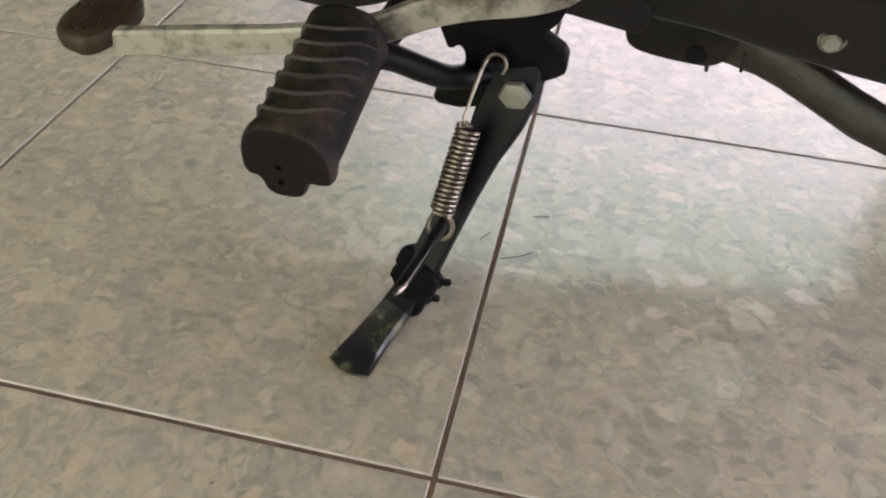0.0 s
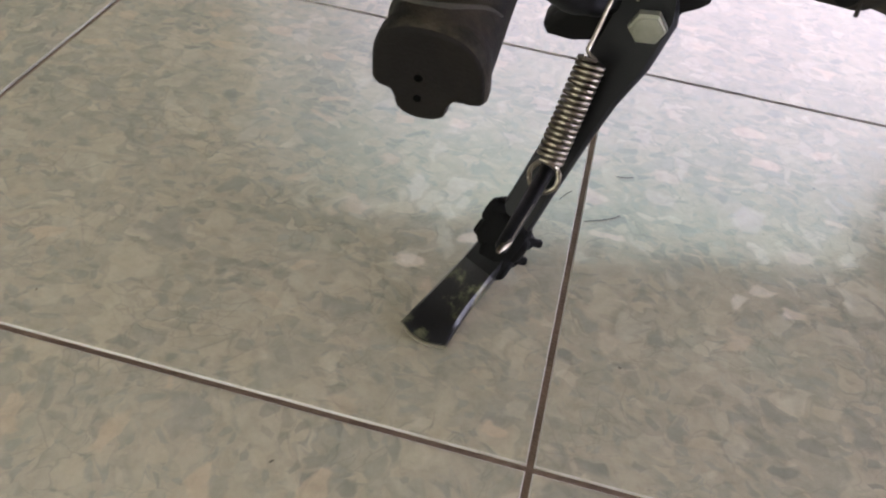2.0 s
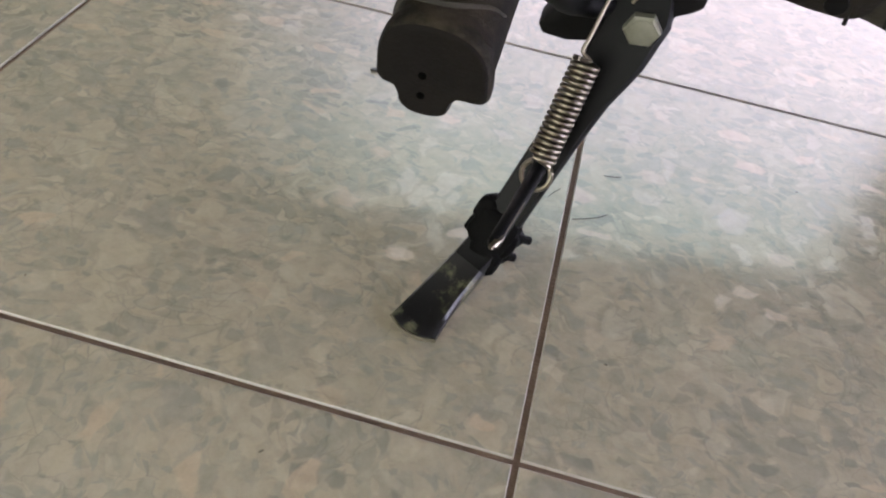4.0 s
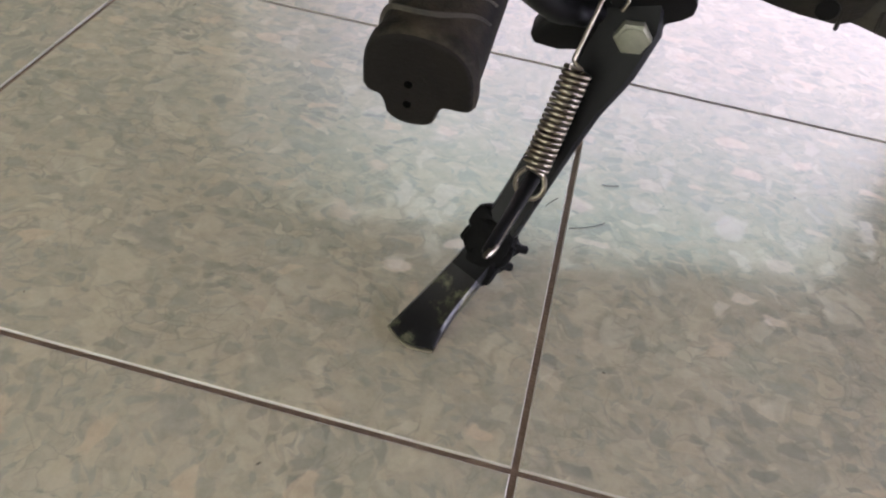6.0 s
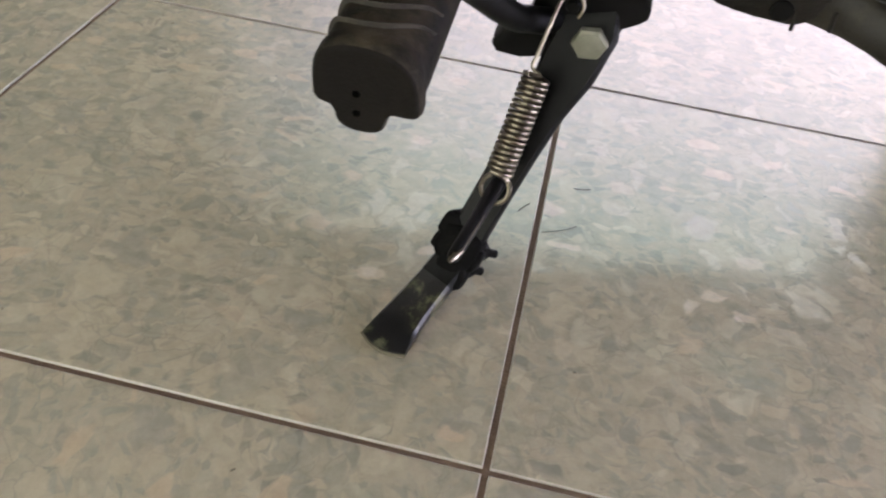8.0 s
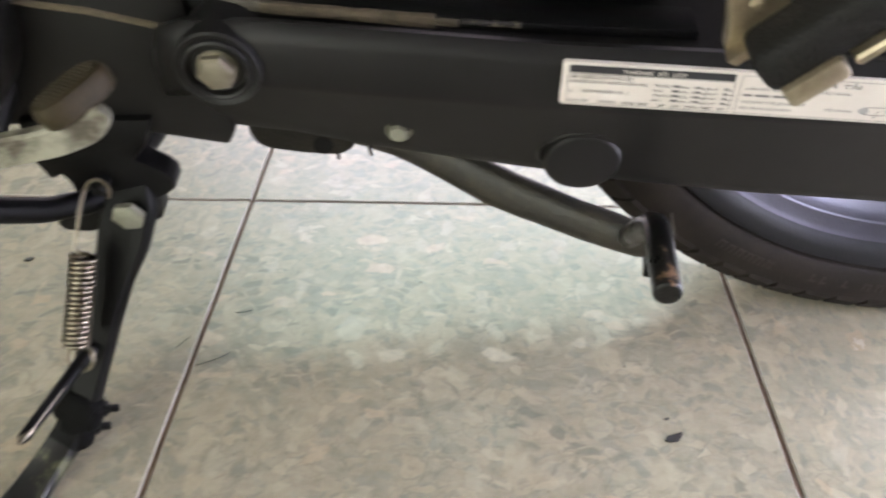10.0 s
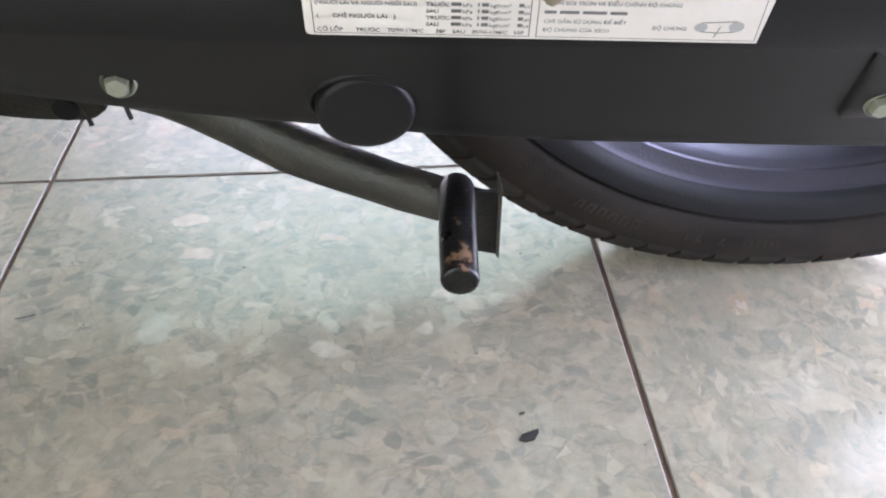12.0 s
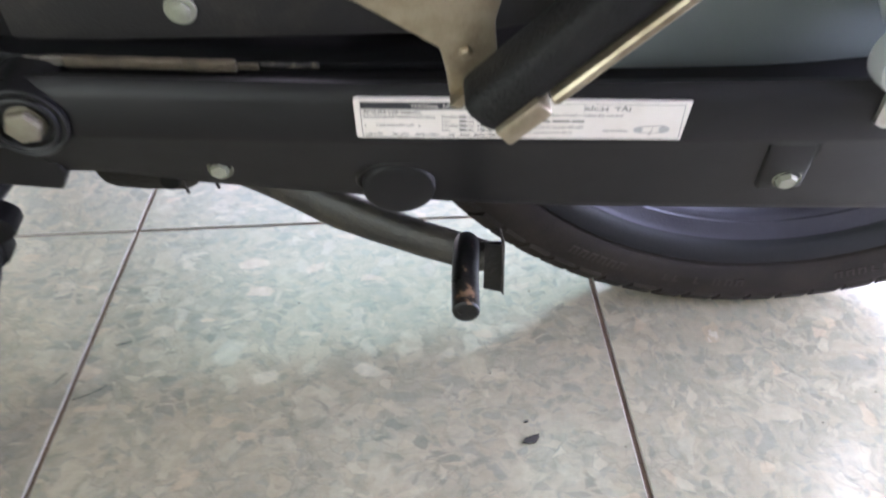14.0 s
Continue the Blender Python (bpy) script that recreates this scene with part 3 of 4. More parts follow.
bmesh.ops.transform(bm, matrix=CAP_AT, verts=bm.verts[:])
part("inspection_cap", bm, PLASTIC, case, "round black plastic plug", 60)
# dished screws on the case
for (x, v, w, r) in ((0.1592, 0.1078, 0.2388, 0.0068), (0.4562, 0.1268, 0.2322, 0.0074)):
    bm = bmesh.new()
    disc(bm, 0, 0, [(-0.006, r * 1.02), (0.0006, r * 1.02), (0.0015, r * 0.95), (0.0006, r * 0.86), (-0.0006, r * 0.82)], 26)
    disc(bm, -0.0004, -0.0006, [(-0.001, r * 0.74), (0.0024, r * 0.74), (0.0036, r * 0.62)], 6, 0.4)
    bmesh.ops.transform(bm, matrix=face_tilt(x, v + 0.0012, w, -2 if x < 0.3 else 9), verts=bm.verts[:])
    part("case_screw", bm, ZINC, case, "zinc-plated dished screw")
# shallow raised pad round the rear screw, running up into the crease
PAD_L = [(0.4366, 0.2630), (0.4392, 0.2480), (0.4425, 0.2290), (0.4440, 0.2215), (0.4475, 0.2175)]
PAD_R = [(0.4622, 0.2630), (0.4640, 0.2480), (0.4672, 0.2290), (0.4682, 0.2215), (0.4650, 0.2175)]
bm = bmesh.new()
rows = []
for (xa, wa), (xb, wb), lift in zip(PAD_L, PAD_R, (-0.6, 0.8, 0.9, 0.6, -0.6)):
    row = []
    for f, d in ((0.0, -0.0012), (0.05, 0.0012), (0.12, 0.0020), (0.88, 0.0020), (0.95, 0.0012), (1.0, -0.0012)):
        x, w = xa + (xb - xa) * f, wa + (wb - wa) * f
        row.append(bm.verts.new(P(x, case_v(x, w) + d * lift, w)))
    rows.append(row)
for ra, rb in zip(rows, rows[1:]):
    for i in range(5):
        bm.faces.new((ra[i], ra[i + 1], rb[i + 1], rb[i]))
back = [v for row in rows for v in (row[0],)] + [v for row in rows[::-1] for v in (row[-1],)]
low = [bm.verts.new(v.co + Vector((0, 0.006, 0))) for v in back]
for i in range(len(back)):
    j = (i + 1) % len(back)
    if i != len(rows) - 1 and j != 0:
        bm.faces.new((back[i], back[j], low[j], low[i]))
bm.faces.new(low)
part("screw_pad", bm, PLASTIC, case, smooth=70)
# pivot bolt with its collar at the front of the case
bm = bmesh.new()
disc(bm, 0.0805, 0.2872, [(0.10, 0.0204), (0.1275, 0.0200), (0.1284, 0.0190), (0.1280, 0.0174), (0.1274, 0.0164), (0.1288, 0.0158), (0.1294, 0.0146), (0.1286, 0.0134), (0.1255, 0.0126)], 40)
collar = part("pivot_collar", bm, PLASTIC, bike, "black plastic collar round the swingarm pivot")
part("pivot_bolt", bolt_mesh(0.0805, 0.1255, 0.2872, 0.0092, 0.0066, 0.15, 0.0096), DULL, bike, "large dull bronze-toned hex bolt")
# dusty ledge above the case, in three lengths
rnd = random.Random(12)
for x0, x1, hi0, hi1, lo0, lo1, v, mm in ((0.0800, 0.0980, 0.3072, 0.3064, 0.3030, 0.3020, 0.1030, CREAM_DUST), (0.0982, 0.1530, 0.3064, 0.3018, 0.3018, 0.2970, 0.1036, DUST), (0.1534, 0.1785, 0.3018, 0.2998, 0.2968, 0.2946, 0.1040, DUST),
                                          (0.1788, 0.1890, 0.2984, 0.2976, 0.2958, 0.2950, 0.1032, DUST), (0.1900, 0.2180, 0.2978, 0.2962, 0.2962, 0.2944, 0.1026, CAKED)):
    n = 9
    up = [(x0 + (x1 - x0) * k / n, hi0 + (hi1 - hi0) * k / n + rnd.uniform(-0.0002, 0.0002) + 0.0005) for k in range(n + 1)]
    dn = [(x0 + (x1 - x0) * k / n, lo0 + (lo1 - lo0) * k / n + rnd.uniform(-0.0002, 0.0002)) for k in range(n, -1, -1)]
    bm = bmesh.new()
    plate(bm, up + dn, 0.1000, v, 0.0005)
    part("dusty_ledge", bm, mm, bike, "ledge caked with tan dust")
bm = bmesh.new()
plate(bm, [(0.060, 0.314), (0.066, 0.300), (0.225, 0.2905), (0.30, 0.2880), (0.30, 0.2930), (0.226, 0.2960), (0.075, 0.3085)], 0.080, 0.1010, 0.001)
part("frame_lip", bm, BLACK, bike, "black lip below the dusty ledge")
bm = bmesh.new()
sweep(bm, [P(-0.0227, 0.0985, 0.304), P(0.0151, 0.0985, 0.299), P(0.050, 0.0985, 0.2905)], 0.0018, 8)
part("dusty_edge", bm, DUST, bike, "dusty edge of the frame cover")

# frame plate, side cover and body above
bm = bmesh.new()
plate(bm, [(-0.068, 0.2285), (-0.033, 0.2292), (-0.025, 0.226), (0.0, 0.2265), (0.028, 0.2247), (0.0665, 0.2178), (0.0715, 0.2280), (0.066, 0.262), (0.060, 0.31), (0.055, 0.46), (-0.09, 0.46), (-0.08, 0.25)], 0.055, 0.0985, 0.002)
part("frame_plate", bm, PLASTIC, bike, "black frame side plate")
# its unseen depth runs to the far side to block light
bm = bmesh.new()
plate(bm, [(0.064, 0.305), (0.30, 0.300), (0.355, 0.31), (0.36, 0.50), (0.06, 0.50)], -0.165, 0.088, 0.004)
side_cover = part("side_cover", bm, COVER, bike, "black side cover above the chain case")
for x in (0.2, 0.245, 0.275):
    bm = bmesh.new()
    box(bm, (x, -0.0895, 0.325), (x + 0.003, -0.086, 0.44), 0.0006, 1)
    part("cover_rib", bm, COVER, side_cover)
bm = bmesh.new()
box(bm, (0.07, -0.0905, 0.352), (0.32, -0.084, 0.357), 0.001, 1)
part("cover_seam", bm, COVER, side_cover)
part("cover_screw", bolt_mesh(0.1552, 0.0880, 0.3212, 0.0054, 0.004, 0.2, 0.0078), ZINC, bike, "zinc-plated screw")
bm = bmesh.new()
plate(bm, [(0.352, 0.287), (0.43, 0.284), (0.50, 0.288), (0.56, 0.34), (0.60, 0.56), (0.352, 0.56)], 0.045, 0.104, 0.004)
box(bm, (0.37, -0.1048, 0.340), (0.45, -0.10, 0.3425), 0.0008)
box(bm, (0.36, -0.1046, 0.356), (0.47, -0.10, 0.3575), 0.0006)
part("rear_mudguard_side", bm, GUARD, bike, "dark plastic inner mudguard side, colour lifted for the haze over it")
# upper mass out of view, added to keep light from coming over the machine
bm = bmesh.new()
plate(bm, [(-0.14, 0.46), (0.55, 0.50), (0.78, 0.60), (0.80, 0.70), (0.55, 0.74), (0.1, 0.72), (-0.14, 0.56)], -0.11, 0.10, 0.02)
part("body_cover", bm, PLASTIC, bike, "unseen black upper body mass, added to block light from above")

# shock absorber foot and axle adjuster at the rear
bm = bmesh.new()
disc(bm, 0.4925, 0.3080, [(0.127, 0.0195), (0.134, 0.0195), (0.139, 0.0175), (0.1395, 0.0135), (0.137, 0.012)], 32)
shock = part("shock_absorber", bm, SILVER, bike, "pale silver rear shock absorber foot")
bm = bmesh.new()
sweep(bm, [P(0.4955, 0.118, 0.316), P(0.4935, 0.120, 0.325), P(0.4905, 0.120, 0.334), P(0.472, 0.118, 0.48)], [0.012, 0.0165, 0.0185, 0.0185], 24)
part("shock_tube", bm, SILVER, shock, "pale silver tube")
part("shock_nut", bolt_mesh(0.4935, 0.137, 0.3080, 0.0110, 0.009, 0.2), STEEL, shock, "chromed domed nut")
bm = bmesh.new()
plate(bm, [(0.4800, 0.2915), (0.4798, 0.2783), (0.4843, 0.2752), (0.60, 0.270), (0.60, 0.298), (0.4828, 0.2965)], 0.13, 0.1425, 0.0015)
adj = part("chain_adjuster", bm, STEEL, bike, "plated chain adjuster plate")
part("adjuster_nut", bolt_mesh(0.4975, 0.1425, 0.2850, 0.0085, 0.007, 0.0), STEEL, adj)
bm = bmesh.new()
sweep(bm, [P(0.09, 0.08, 0.276), P(0.3, 0.085, 0.274), P(0.58, 0.085, 0.274)], 0.012, 12)
part("swingarm", bm, BLACK, bike)

# engine: crankcase, round cover, lower front
# crankcase is carried unseen to the far side to close a light gap
bm = bmesh.new()
plate(bm, [(-0.27, 0.275), (-0.20, 0.255), (-0.06, 0.255), (0.04, 0.262), (0.075, 0.29), (0.075, 0.47), (-0.30, 0.47)], -0.155, 0.090, 0.008)
engine = part("crankcase", bm, GREASY, bike, "greasy black engine crankcase")
bm = bmesh.new()
ex, ew, er = -0.1010, 0.3080, 0.0830
disc(bm, ex, ew, [(0.03, er), (0.113, er), (0.122, er * 0.985), (0.128, er * 0.94), (0.131, er * 0.86), (0.1315, er * 0.3)], 56)
disc(bm, ex + 0.004, ew + 0.002, [(0.128, er * 0.70), (0.1345, er * 0.68), (0.1362, er * 0.62), (0.1362, er * 0.2)], 40)
cover = part("engine_cover", bm, GREASY, bike, "round oily black engine side cover")
bm = bmesh.new()
sweep(bm, [P(-0.166, 0.1325, 0.2895), P(-0.1484, 0.1368, 0.2808), P(-0.1245, 0.1372, 0.2680), P(-0.1205, 0.1374, 0.2682), P(-0.1183, 0.1374, 0.2742), P(-0.1181, 0.1372, 0.2837), P(-0.119, 0.1372, 0.302)], [0.0020, 0.0022, 0.0024, 0.0025, 0.0024, 0.0021, 0.0018], 8)
part("worn_ridge", bm, CREAM, cover, "cream-coloured worn metal edge")
for (x, w) in ((-0.0700, 0.2905), (-0.052, 0.335), (-0.155, 0.342)):
    part("cover_bolt", bolt_mesh(x, 0.130, w, 0.0058, 0.0045, 0.5, 0.0075), GREASY, cover)
bm = bmesh.new()
plate(bm, [(-0.0790, 0.2785), (-0.0532, 0.2838), (-0.0490, 0.2700), (-0.0508, 0.2590), (-0.0620, 0.2500), (-0.0800, 0.2555)], 0.110, 0.1345, 0.0025)
part("cover_boss", bm, GREASY, cover, "greasy raised boss on the cover")
part("boss_bolt", bolt_mesh(-0.0621, 0.134, 0.2885, 0.0050, 0.004, 0.1), SPRING, cover, "dull steel bolt head")
for pts in (((-0.160, 0.132, 0.330), (-0.120, 0.138, 0.318), (-0.085, 0.138, 0.312)), ((-0.112, 0.138, 0.262), (-0.095, 0.138, 0.2565), (-0.080, 0.1365, 0.2540))):
    bm = bmesh.new()
    sweep(bm, smooth_path([P(*p) for p in pts], 5), 0.0013, 8)
    part("cover_rib", bm, GREASY, cover)
bm = bmesh.new()
plate(bm, [(-0.40, 0.24), (-0.36, 0.212), (-0.225, 0.205), (-0.205, 0.215), (-0.195, 0.24), (-0.19, 0.30), (-0.40, 0.32)], -0.06, 0.075, 0.010)
part("engine_lower_case", bm, GREASY, bike, "black lower engine case")

# hidden block below the engine, added to stop light passing under it
bm = bmesh.new()
plate(bm, [(-0.22, 0.275), (-0.215, 0.225), (-0.19, 0.205), (-0.02, 0.203), (0.06, 0.212), (0.13, 0.240), (0.14, 0.315), (-0.20, 0.315)], -0.140, 0.020, 0.008)
part("sump", bm, GREASY, bike, "unseen dark block under the engine, added to cut the light")

# left footrest: bar, bracket and rubber
bm = bmesh.new()
sweep(bm, smooth_path([P(-0.062, 0.186, 0.249), P(-0.053, 0.162, 0.230), P(-0.040, 0.138, 0.205), P(-0.0290, 0.116, 0.1865), P(-0.010, 0.085, 0.178), P(0.01, -0.05, 0.172)]), 0.0070, 14)
part("footrest_bar", bm, BLACK, bike, "glossy black tubular footrest bar")
bm = bmesh.new()
sweep(bm, [P(-0.042, 0.09, 0.26), P(-0.050, 0.112, 0.240), P(-0.066, 0.142, 0.222)], [0.010, 0.0095, 0.0085], 10)
part("footrest_stay", bm, BLACK, bike)
PX0 = -0.0690
prof = [(-0.0182, 0.2465), (-0.0178, 0.2575), (-0.0140, 0.2655), (-0.006, 0.2692), (0.005, 0.2690), (0.0132, 0.2655), (0.0182, 0.2585), (0.0196, 0.2480), (0.0186, 0.2435), (0.0105, 0.2430),
        (0.0078, 0.2395), (0.0065, 0.2350), (0.002, 0.2327), (-0.005, 0.2327), (-0.0095, 0.2355), (-0.0108, 0.2400), (-0.0128, 0.2430), (-0.0165, 0.2440)]
pc = 0.2500
round_prof = [(p.x, p.y) for p in smooth_path([(x, w, 0) for x, w in prof + prof[:1]], 3)][:-1]
bm = bmesh.new()
secs = []
for v, k in ((0.1775, 0.86), (0.179, 0.98), (0.181, 1.04), (0.185, 1.04), (0.187, 0.97), (0.222, 0.96), (0.248, 0.965), (0.2535, 0.955), (0.2565, 0.985), (0.2600, 1.03), (0.2640, 1.03), (0.2664, 0.985), (0.2672, 0.93), (0.2670, 0.86)):
    secs.append([P(PX0 + x * k, v, pc + (w - pc) * k) for x, w in round_prof])
rings(bm, secs)
for f in bm.faces:
    if min(-v.co.y for v in f.verts) > 0.2655:
        f.material_index = 1
peg = part("footrest_rubber", bm, [RUBBER, END_RUBBER], bike, "dusty ribbed black rubber footrest", 50)
# wavy ribs over the top
top = prof[1:8]
for i in range(1, 7):
    v0 = 0.1835 + i * 0.0112
    bm = bmesh.new()
    secs = []
    ext = [(-0.0185, 0.2480)] + list(top[:-1])
    fine = smooth_path([(x, w, 0) for x, w in ext], 4)
    for x, w, _ in fine:
        u = min(1.0, max(-1.0, x / 0.0185))
        sag = 0.0130 * (1 - u * u) - 0.0035 * (u + 1) - 0.006
        c = Vector((x, w - 0.249, 0)).normalized()
        fade = min(1.0, max(0.0, (0.0190 - x) / 0.007))
        q = [(-0.0012, -0.0012), (-0.0004, 0.0009 * fade), (0.0001, 0.0010 * fade), (0.0006, -0.0012)]
        secs.append([P(PX0 + x + c.x * h, v0 + sag + dv, w + c.y * h) for dv, h in q])
    rings(bm, secs)
    part("rib", bm, CREST, peg, smooth=60)
# flat black discs: the shade inside the moulding holes is painted, not cut
for w in (0.2500, 0.2415):
    bm = bmesh.new()
    disc(bm, -0.0715, w, [(0.2662, 0.0014), (0.26735, 0.0014)], 12)
    part("moulding_hole", bm, HOLE_SHADE, peg)

# gear pedal with toe and heel pads
def flat_bar(pts, heights, thick):
    bm = bmesh.new()
    pts = [Vector(p) for p in pts]
    secs = []
    for i, (p, h) in enumerate(zip(pts, heights)):
        t = (pts[min(i + 1, len(pts) - 1)] - pts[max(i - 1, 0)]).normalized()
        n = Vector((0, -1, 0))
        u = n.cross(t).normalized()
        if u.z < 0:
            u = -u
        o = t.cross(u).normalized()
        e = 0.0014
        ring = [(-h / 2, -thick / 2 + e), (-h / 2 + e, -thick / 2), (h / 2 - e, -thick / 2), (h / 2, -thick / 2 + e), (h / 2, thick / 2 - e), (h / 2 - e, thick / 2), (-h / 2 + e, thick / 2), (-h / 2, thick / 2 - e)]
        secs.append([p + u * a + o * b for a, b in ring])
    return rings(bm, secs)


GP = smooth_path([P(-0.2100, 0.175, 0.2225), P(-0.1365, 0.172, 0.2336), P(-0.0976, 0.170, 0.2395), P(-0.060, 0.167, 0.2490), P(-0.036, 0.165, 0.2605), P(-0.0120, 0.164, 0.2690), P(0.0108, 0.162, 0.2735), P(0.028, 0.159, 0.2795), P(0.0375, 0.156, 0.2865)], 5)
gear = part("gear_pedal", flat_bar(GP, [0.0150] * 24 + [0.0152] * (len(GP) - 29) + [0.0140, 0.0130, 0.0115, 0.009, 0.006], 0.0075), PEDAL, bike, "dirty grey-green rocker gear pedal")


def pedal_pad(c, length, wide, tilt, turn, nod=0):
    """A rounded slab with a knurled top, c its middle."""
    m = Matrix.Translation(c) @ pose(0, 0, 0, nod, 0, 0) @ pose(0, 0, 0, 0, tilt, turn)
    bm = bmesh.new()
    n = 28
    secs = []
    for z, k in ((-0.0065, 0.86), (-0.0050, 0.97), (0.0005, 1.0), (0.0032, 0.985), (0.0052, 0.92), (0.0058, 0.84)):
        ring = []
        for i in range(n):
            a = 2 * math.pi * i / n
            cx, cy = math.cos(a), math.sin(a)
            ex_ = abs(cx) ** 0.6 * (1 if cx > 0 else -1)
            ey_ = abs(cy) ** 0.75 * (1 if cy > 0 else -1)
            ring.append(m @ Vector((ex_ * wide / 2 * k, ey_ * length / 2 * k, z)))
        secs.append(ring)
    rings(bm, secs)
    pad = part("pedal_pad", bm, PAD, gear, "worn bronze-coloured knurled pedal pad")
    bm = bmesh.new()
    nx, ny = 9, 15
    for i in range(nx):
        for j in range(ny):
            u, v = (i + 0.5 + 0.5 * (j % 2)) / nx * 2 - 1, (j + 0.5) / ny * 2 - 1
            if abs(u) > 0.95 or (abs(u) ** 2.5 + abs(v) ** 2.5) > 0.9:
                continue
            p = Vector((u * wide * 0.42, v * length * 0.42, 0.0055))
            s = wide / nx * 0.36
            ring = [m @ (p + Vector((s * 0.9, 0, 0))), m @ (p + Vector((0, s * 1.25, 0))), m @ (p + Vector((-s * 0.9, 0, 0))), m @ (p + Vector((0, -s * 1.25, 0)))]
            vs = [bm.verts.new(q) for q in ring] + [bm.verts.new(m @ (p + Vector((0, 0, 0.0017))))]
            for k in range(4):
                bm.faces.new((vs[k], vs[(k + 1) % 4], vs[4]))
    tagged(part("knurling", bm, PAD, gear, smooth=0), kind="stuff")
    return pad


pedal_pad(P(-0.2085, 0.1665, 0.2305), 0.049, 0.029, 6, -14)
pedal_pad(P(0.0240, 0.152, 0.2912), 0.037, 0.022, -24, -34, 12)

# side stand: bracket, leg, prong, clamp, spring
bm = bmesh.new()
plate(bm, [(-0.041, 0.236), (-0.042, 0.208), (-0.0375, 0.1955), (-0.0345, 0.1955), (-0.0310, 0.1985), (-0.0285, 0.1965), (-0.0270, 0.191), (-0.0275, 0.1845), (-0.0290, 0.1770), (-0.040, 0.1690), (-0.0465, 0.159), (-0.0435, 0.1535), (-0.030, 0.1525),
           (-0.0165, 0.156), (-0.013, 0.163), (0.004, 0.156), (0.018, 0.166), (0.0195, 0.1815), (0.0265, 0.1855), (0.0312, 0.1895), (0.0315, 0.196), (0.0285, 0.2005), (0.014, 0.2105), (0.024, 0.222), (0.030, 0.238)], 0.088, 0.1035, 0.0018)
bracket = part("stand_bracket", bm, BLACK, bike, "black cast side stand bracket")
K = [Q(0.009, -0.228, 0.1735), Q(0.004, -0.233, 0.160), Q(-0.003, -0.241, 0.138), Q(-0.011, -0.249, 0.117), Q(-0.019, -0.258, 0.095), Q(-0.030, -0.270, 0.064), Q(-0.0412, -0.283, 0.034), Q(-0.0498, -0.2957, 0.0205), Q(-0.0600, -0.3145, 0.0105), Q(-0.0661, -0.3285, 0.0056), Q(-0.0692, -0.3372, 0.0034)]
HW = [0.0070, 0.0160, 0.0155, 0.0120, 0.0108, 0.0102, 0.0102, 0.0106, 0.0116, 0.0132, 0.0142]
HT = [0.0045, 0.0050, 0.0050, 0.0050, 0.0052, 0.0055, 0.0055, 0.0050, 0.0040, 0.0028, 0.0024]
SIDE0, SIDE1 = TO_BIKE.to_3x3() @ Vector((0.97, -0.10, 0.22)), TO_BIKE.to_3x3() @ Vector((0.955, -0.28, 0.0))
bm = bmesh.new()
secs = []
path_pts = smooth_path(K, 3)
for i, p in enumerate(path_pts):
    f = i / (len(path_pts) - 1) * (len(K) - 1)
    j = min(int(f), len(K) - 2)
    hw, ht = HW[j] + (HW[j + 1] - HW[j]) * (f - j), HT[j] + (HT[j + 1] - HT[j]) * (f - j)
    t = (path_pts[min(i + 1, len(path_pts) - 1)] - path_pts[max(i - 1, 0)]).normalized()
    blend = min(1.0, max(0.0, (f - 5) / 3))
    s = SIDE0.lerp(SIDE1, blend)
    s = (s - t * s.dot(t)).normalized()
    n = t.cross(s).normalized()
    groove = 0.0022 * math.exp(-((f - 8.0) / 0.9) ** 2)
    up = -1 if n.y > 0 else 1
    bow = 0.0045 if i == len(path_pts) - 1 else (0.0015 if i == len(path_pts) - 2 else 0.0)
    ring = []
    for a, b in ((-1, -0.55), (-0.86, -1), (-0.4, -1), (0, -1), (0.4, -1), (0.86, -1), (1, -0.55), (1, 0.55), (0.86, 1), (0.4, 1), (0, 1), (-0.4, 1), (-0.86, 1), (-1, 0.55)):
        dip = groove if b * up > 0.9 and abs(a) < 0.6 else 0.0
        ring.append(p + s * (a * hw) + n * (b * ht - up * dip) + t * (bow * (1 - a * a)))
    secs.append(ring)
cutat = 21
rings(bm, secs[:cutat + 1])
leg = part("side_stand_leg", bm, BLACK, bike, "black side stand leg with scuffed flared foot", 45)
bm = bmesh.new()
rings(bm, secs[cutat:])
part("stand_foot_plate", bm, SCUFFED, leg, "flared foot with greenish scuffs", 45)
# bright worn lip at the foot
bm = bmesh.new()
last = K[-1]
t = (K[-1] - K[-2]).normalized()
s = (SIDE1 - t * SIDE1.dot(t)).normalized()
n = t.cross(s).normalized()
lip = [last + s * (a * 0.0144) + t * (0.0046 * (1 - a * a) + 0.0002) for a in (-1, -0.75, -0.5, -0.25, 0, 0.25, 0.5, 0.75, 1)]
sweep(bm, lip, 0.0010, 8)
part("foot_lip", bm, DULL, leg, "bare steel worn edge")
part("stand_bolt", bolt_mesh(0.005, 0.1130, 0.1785, 0.0096, 0.0045, 0.12), ZINC, bike, "zinc-plated hex pivot bolt")
bm = bmesh.new()
sweep(bm, [Q(-0.026, -0.272, 0.079), Q(-0.0285, -0.286, 0.0790), Q(-0.033, -0.312, 0.0785), Q(-0.0378, -0.338, 0.0780), Q(-0.0384, -0.3415, 0.0778)], [0.0042, 0.0040, 0.0036, 0.0034, 0.0016], 12)
part("stand_prong", bm, BLACK, leg, "black prong on the stand leg")
bm = bmesh.new()
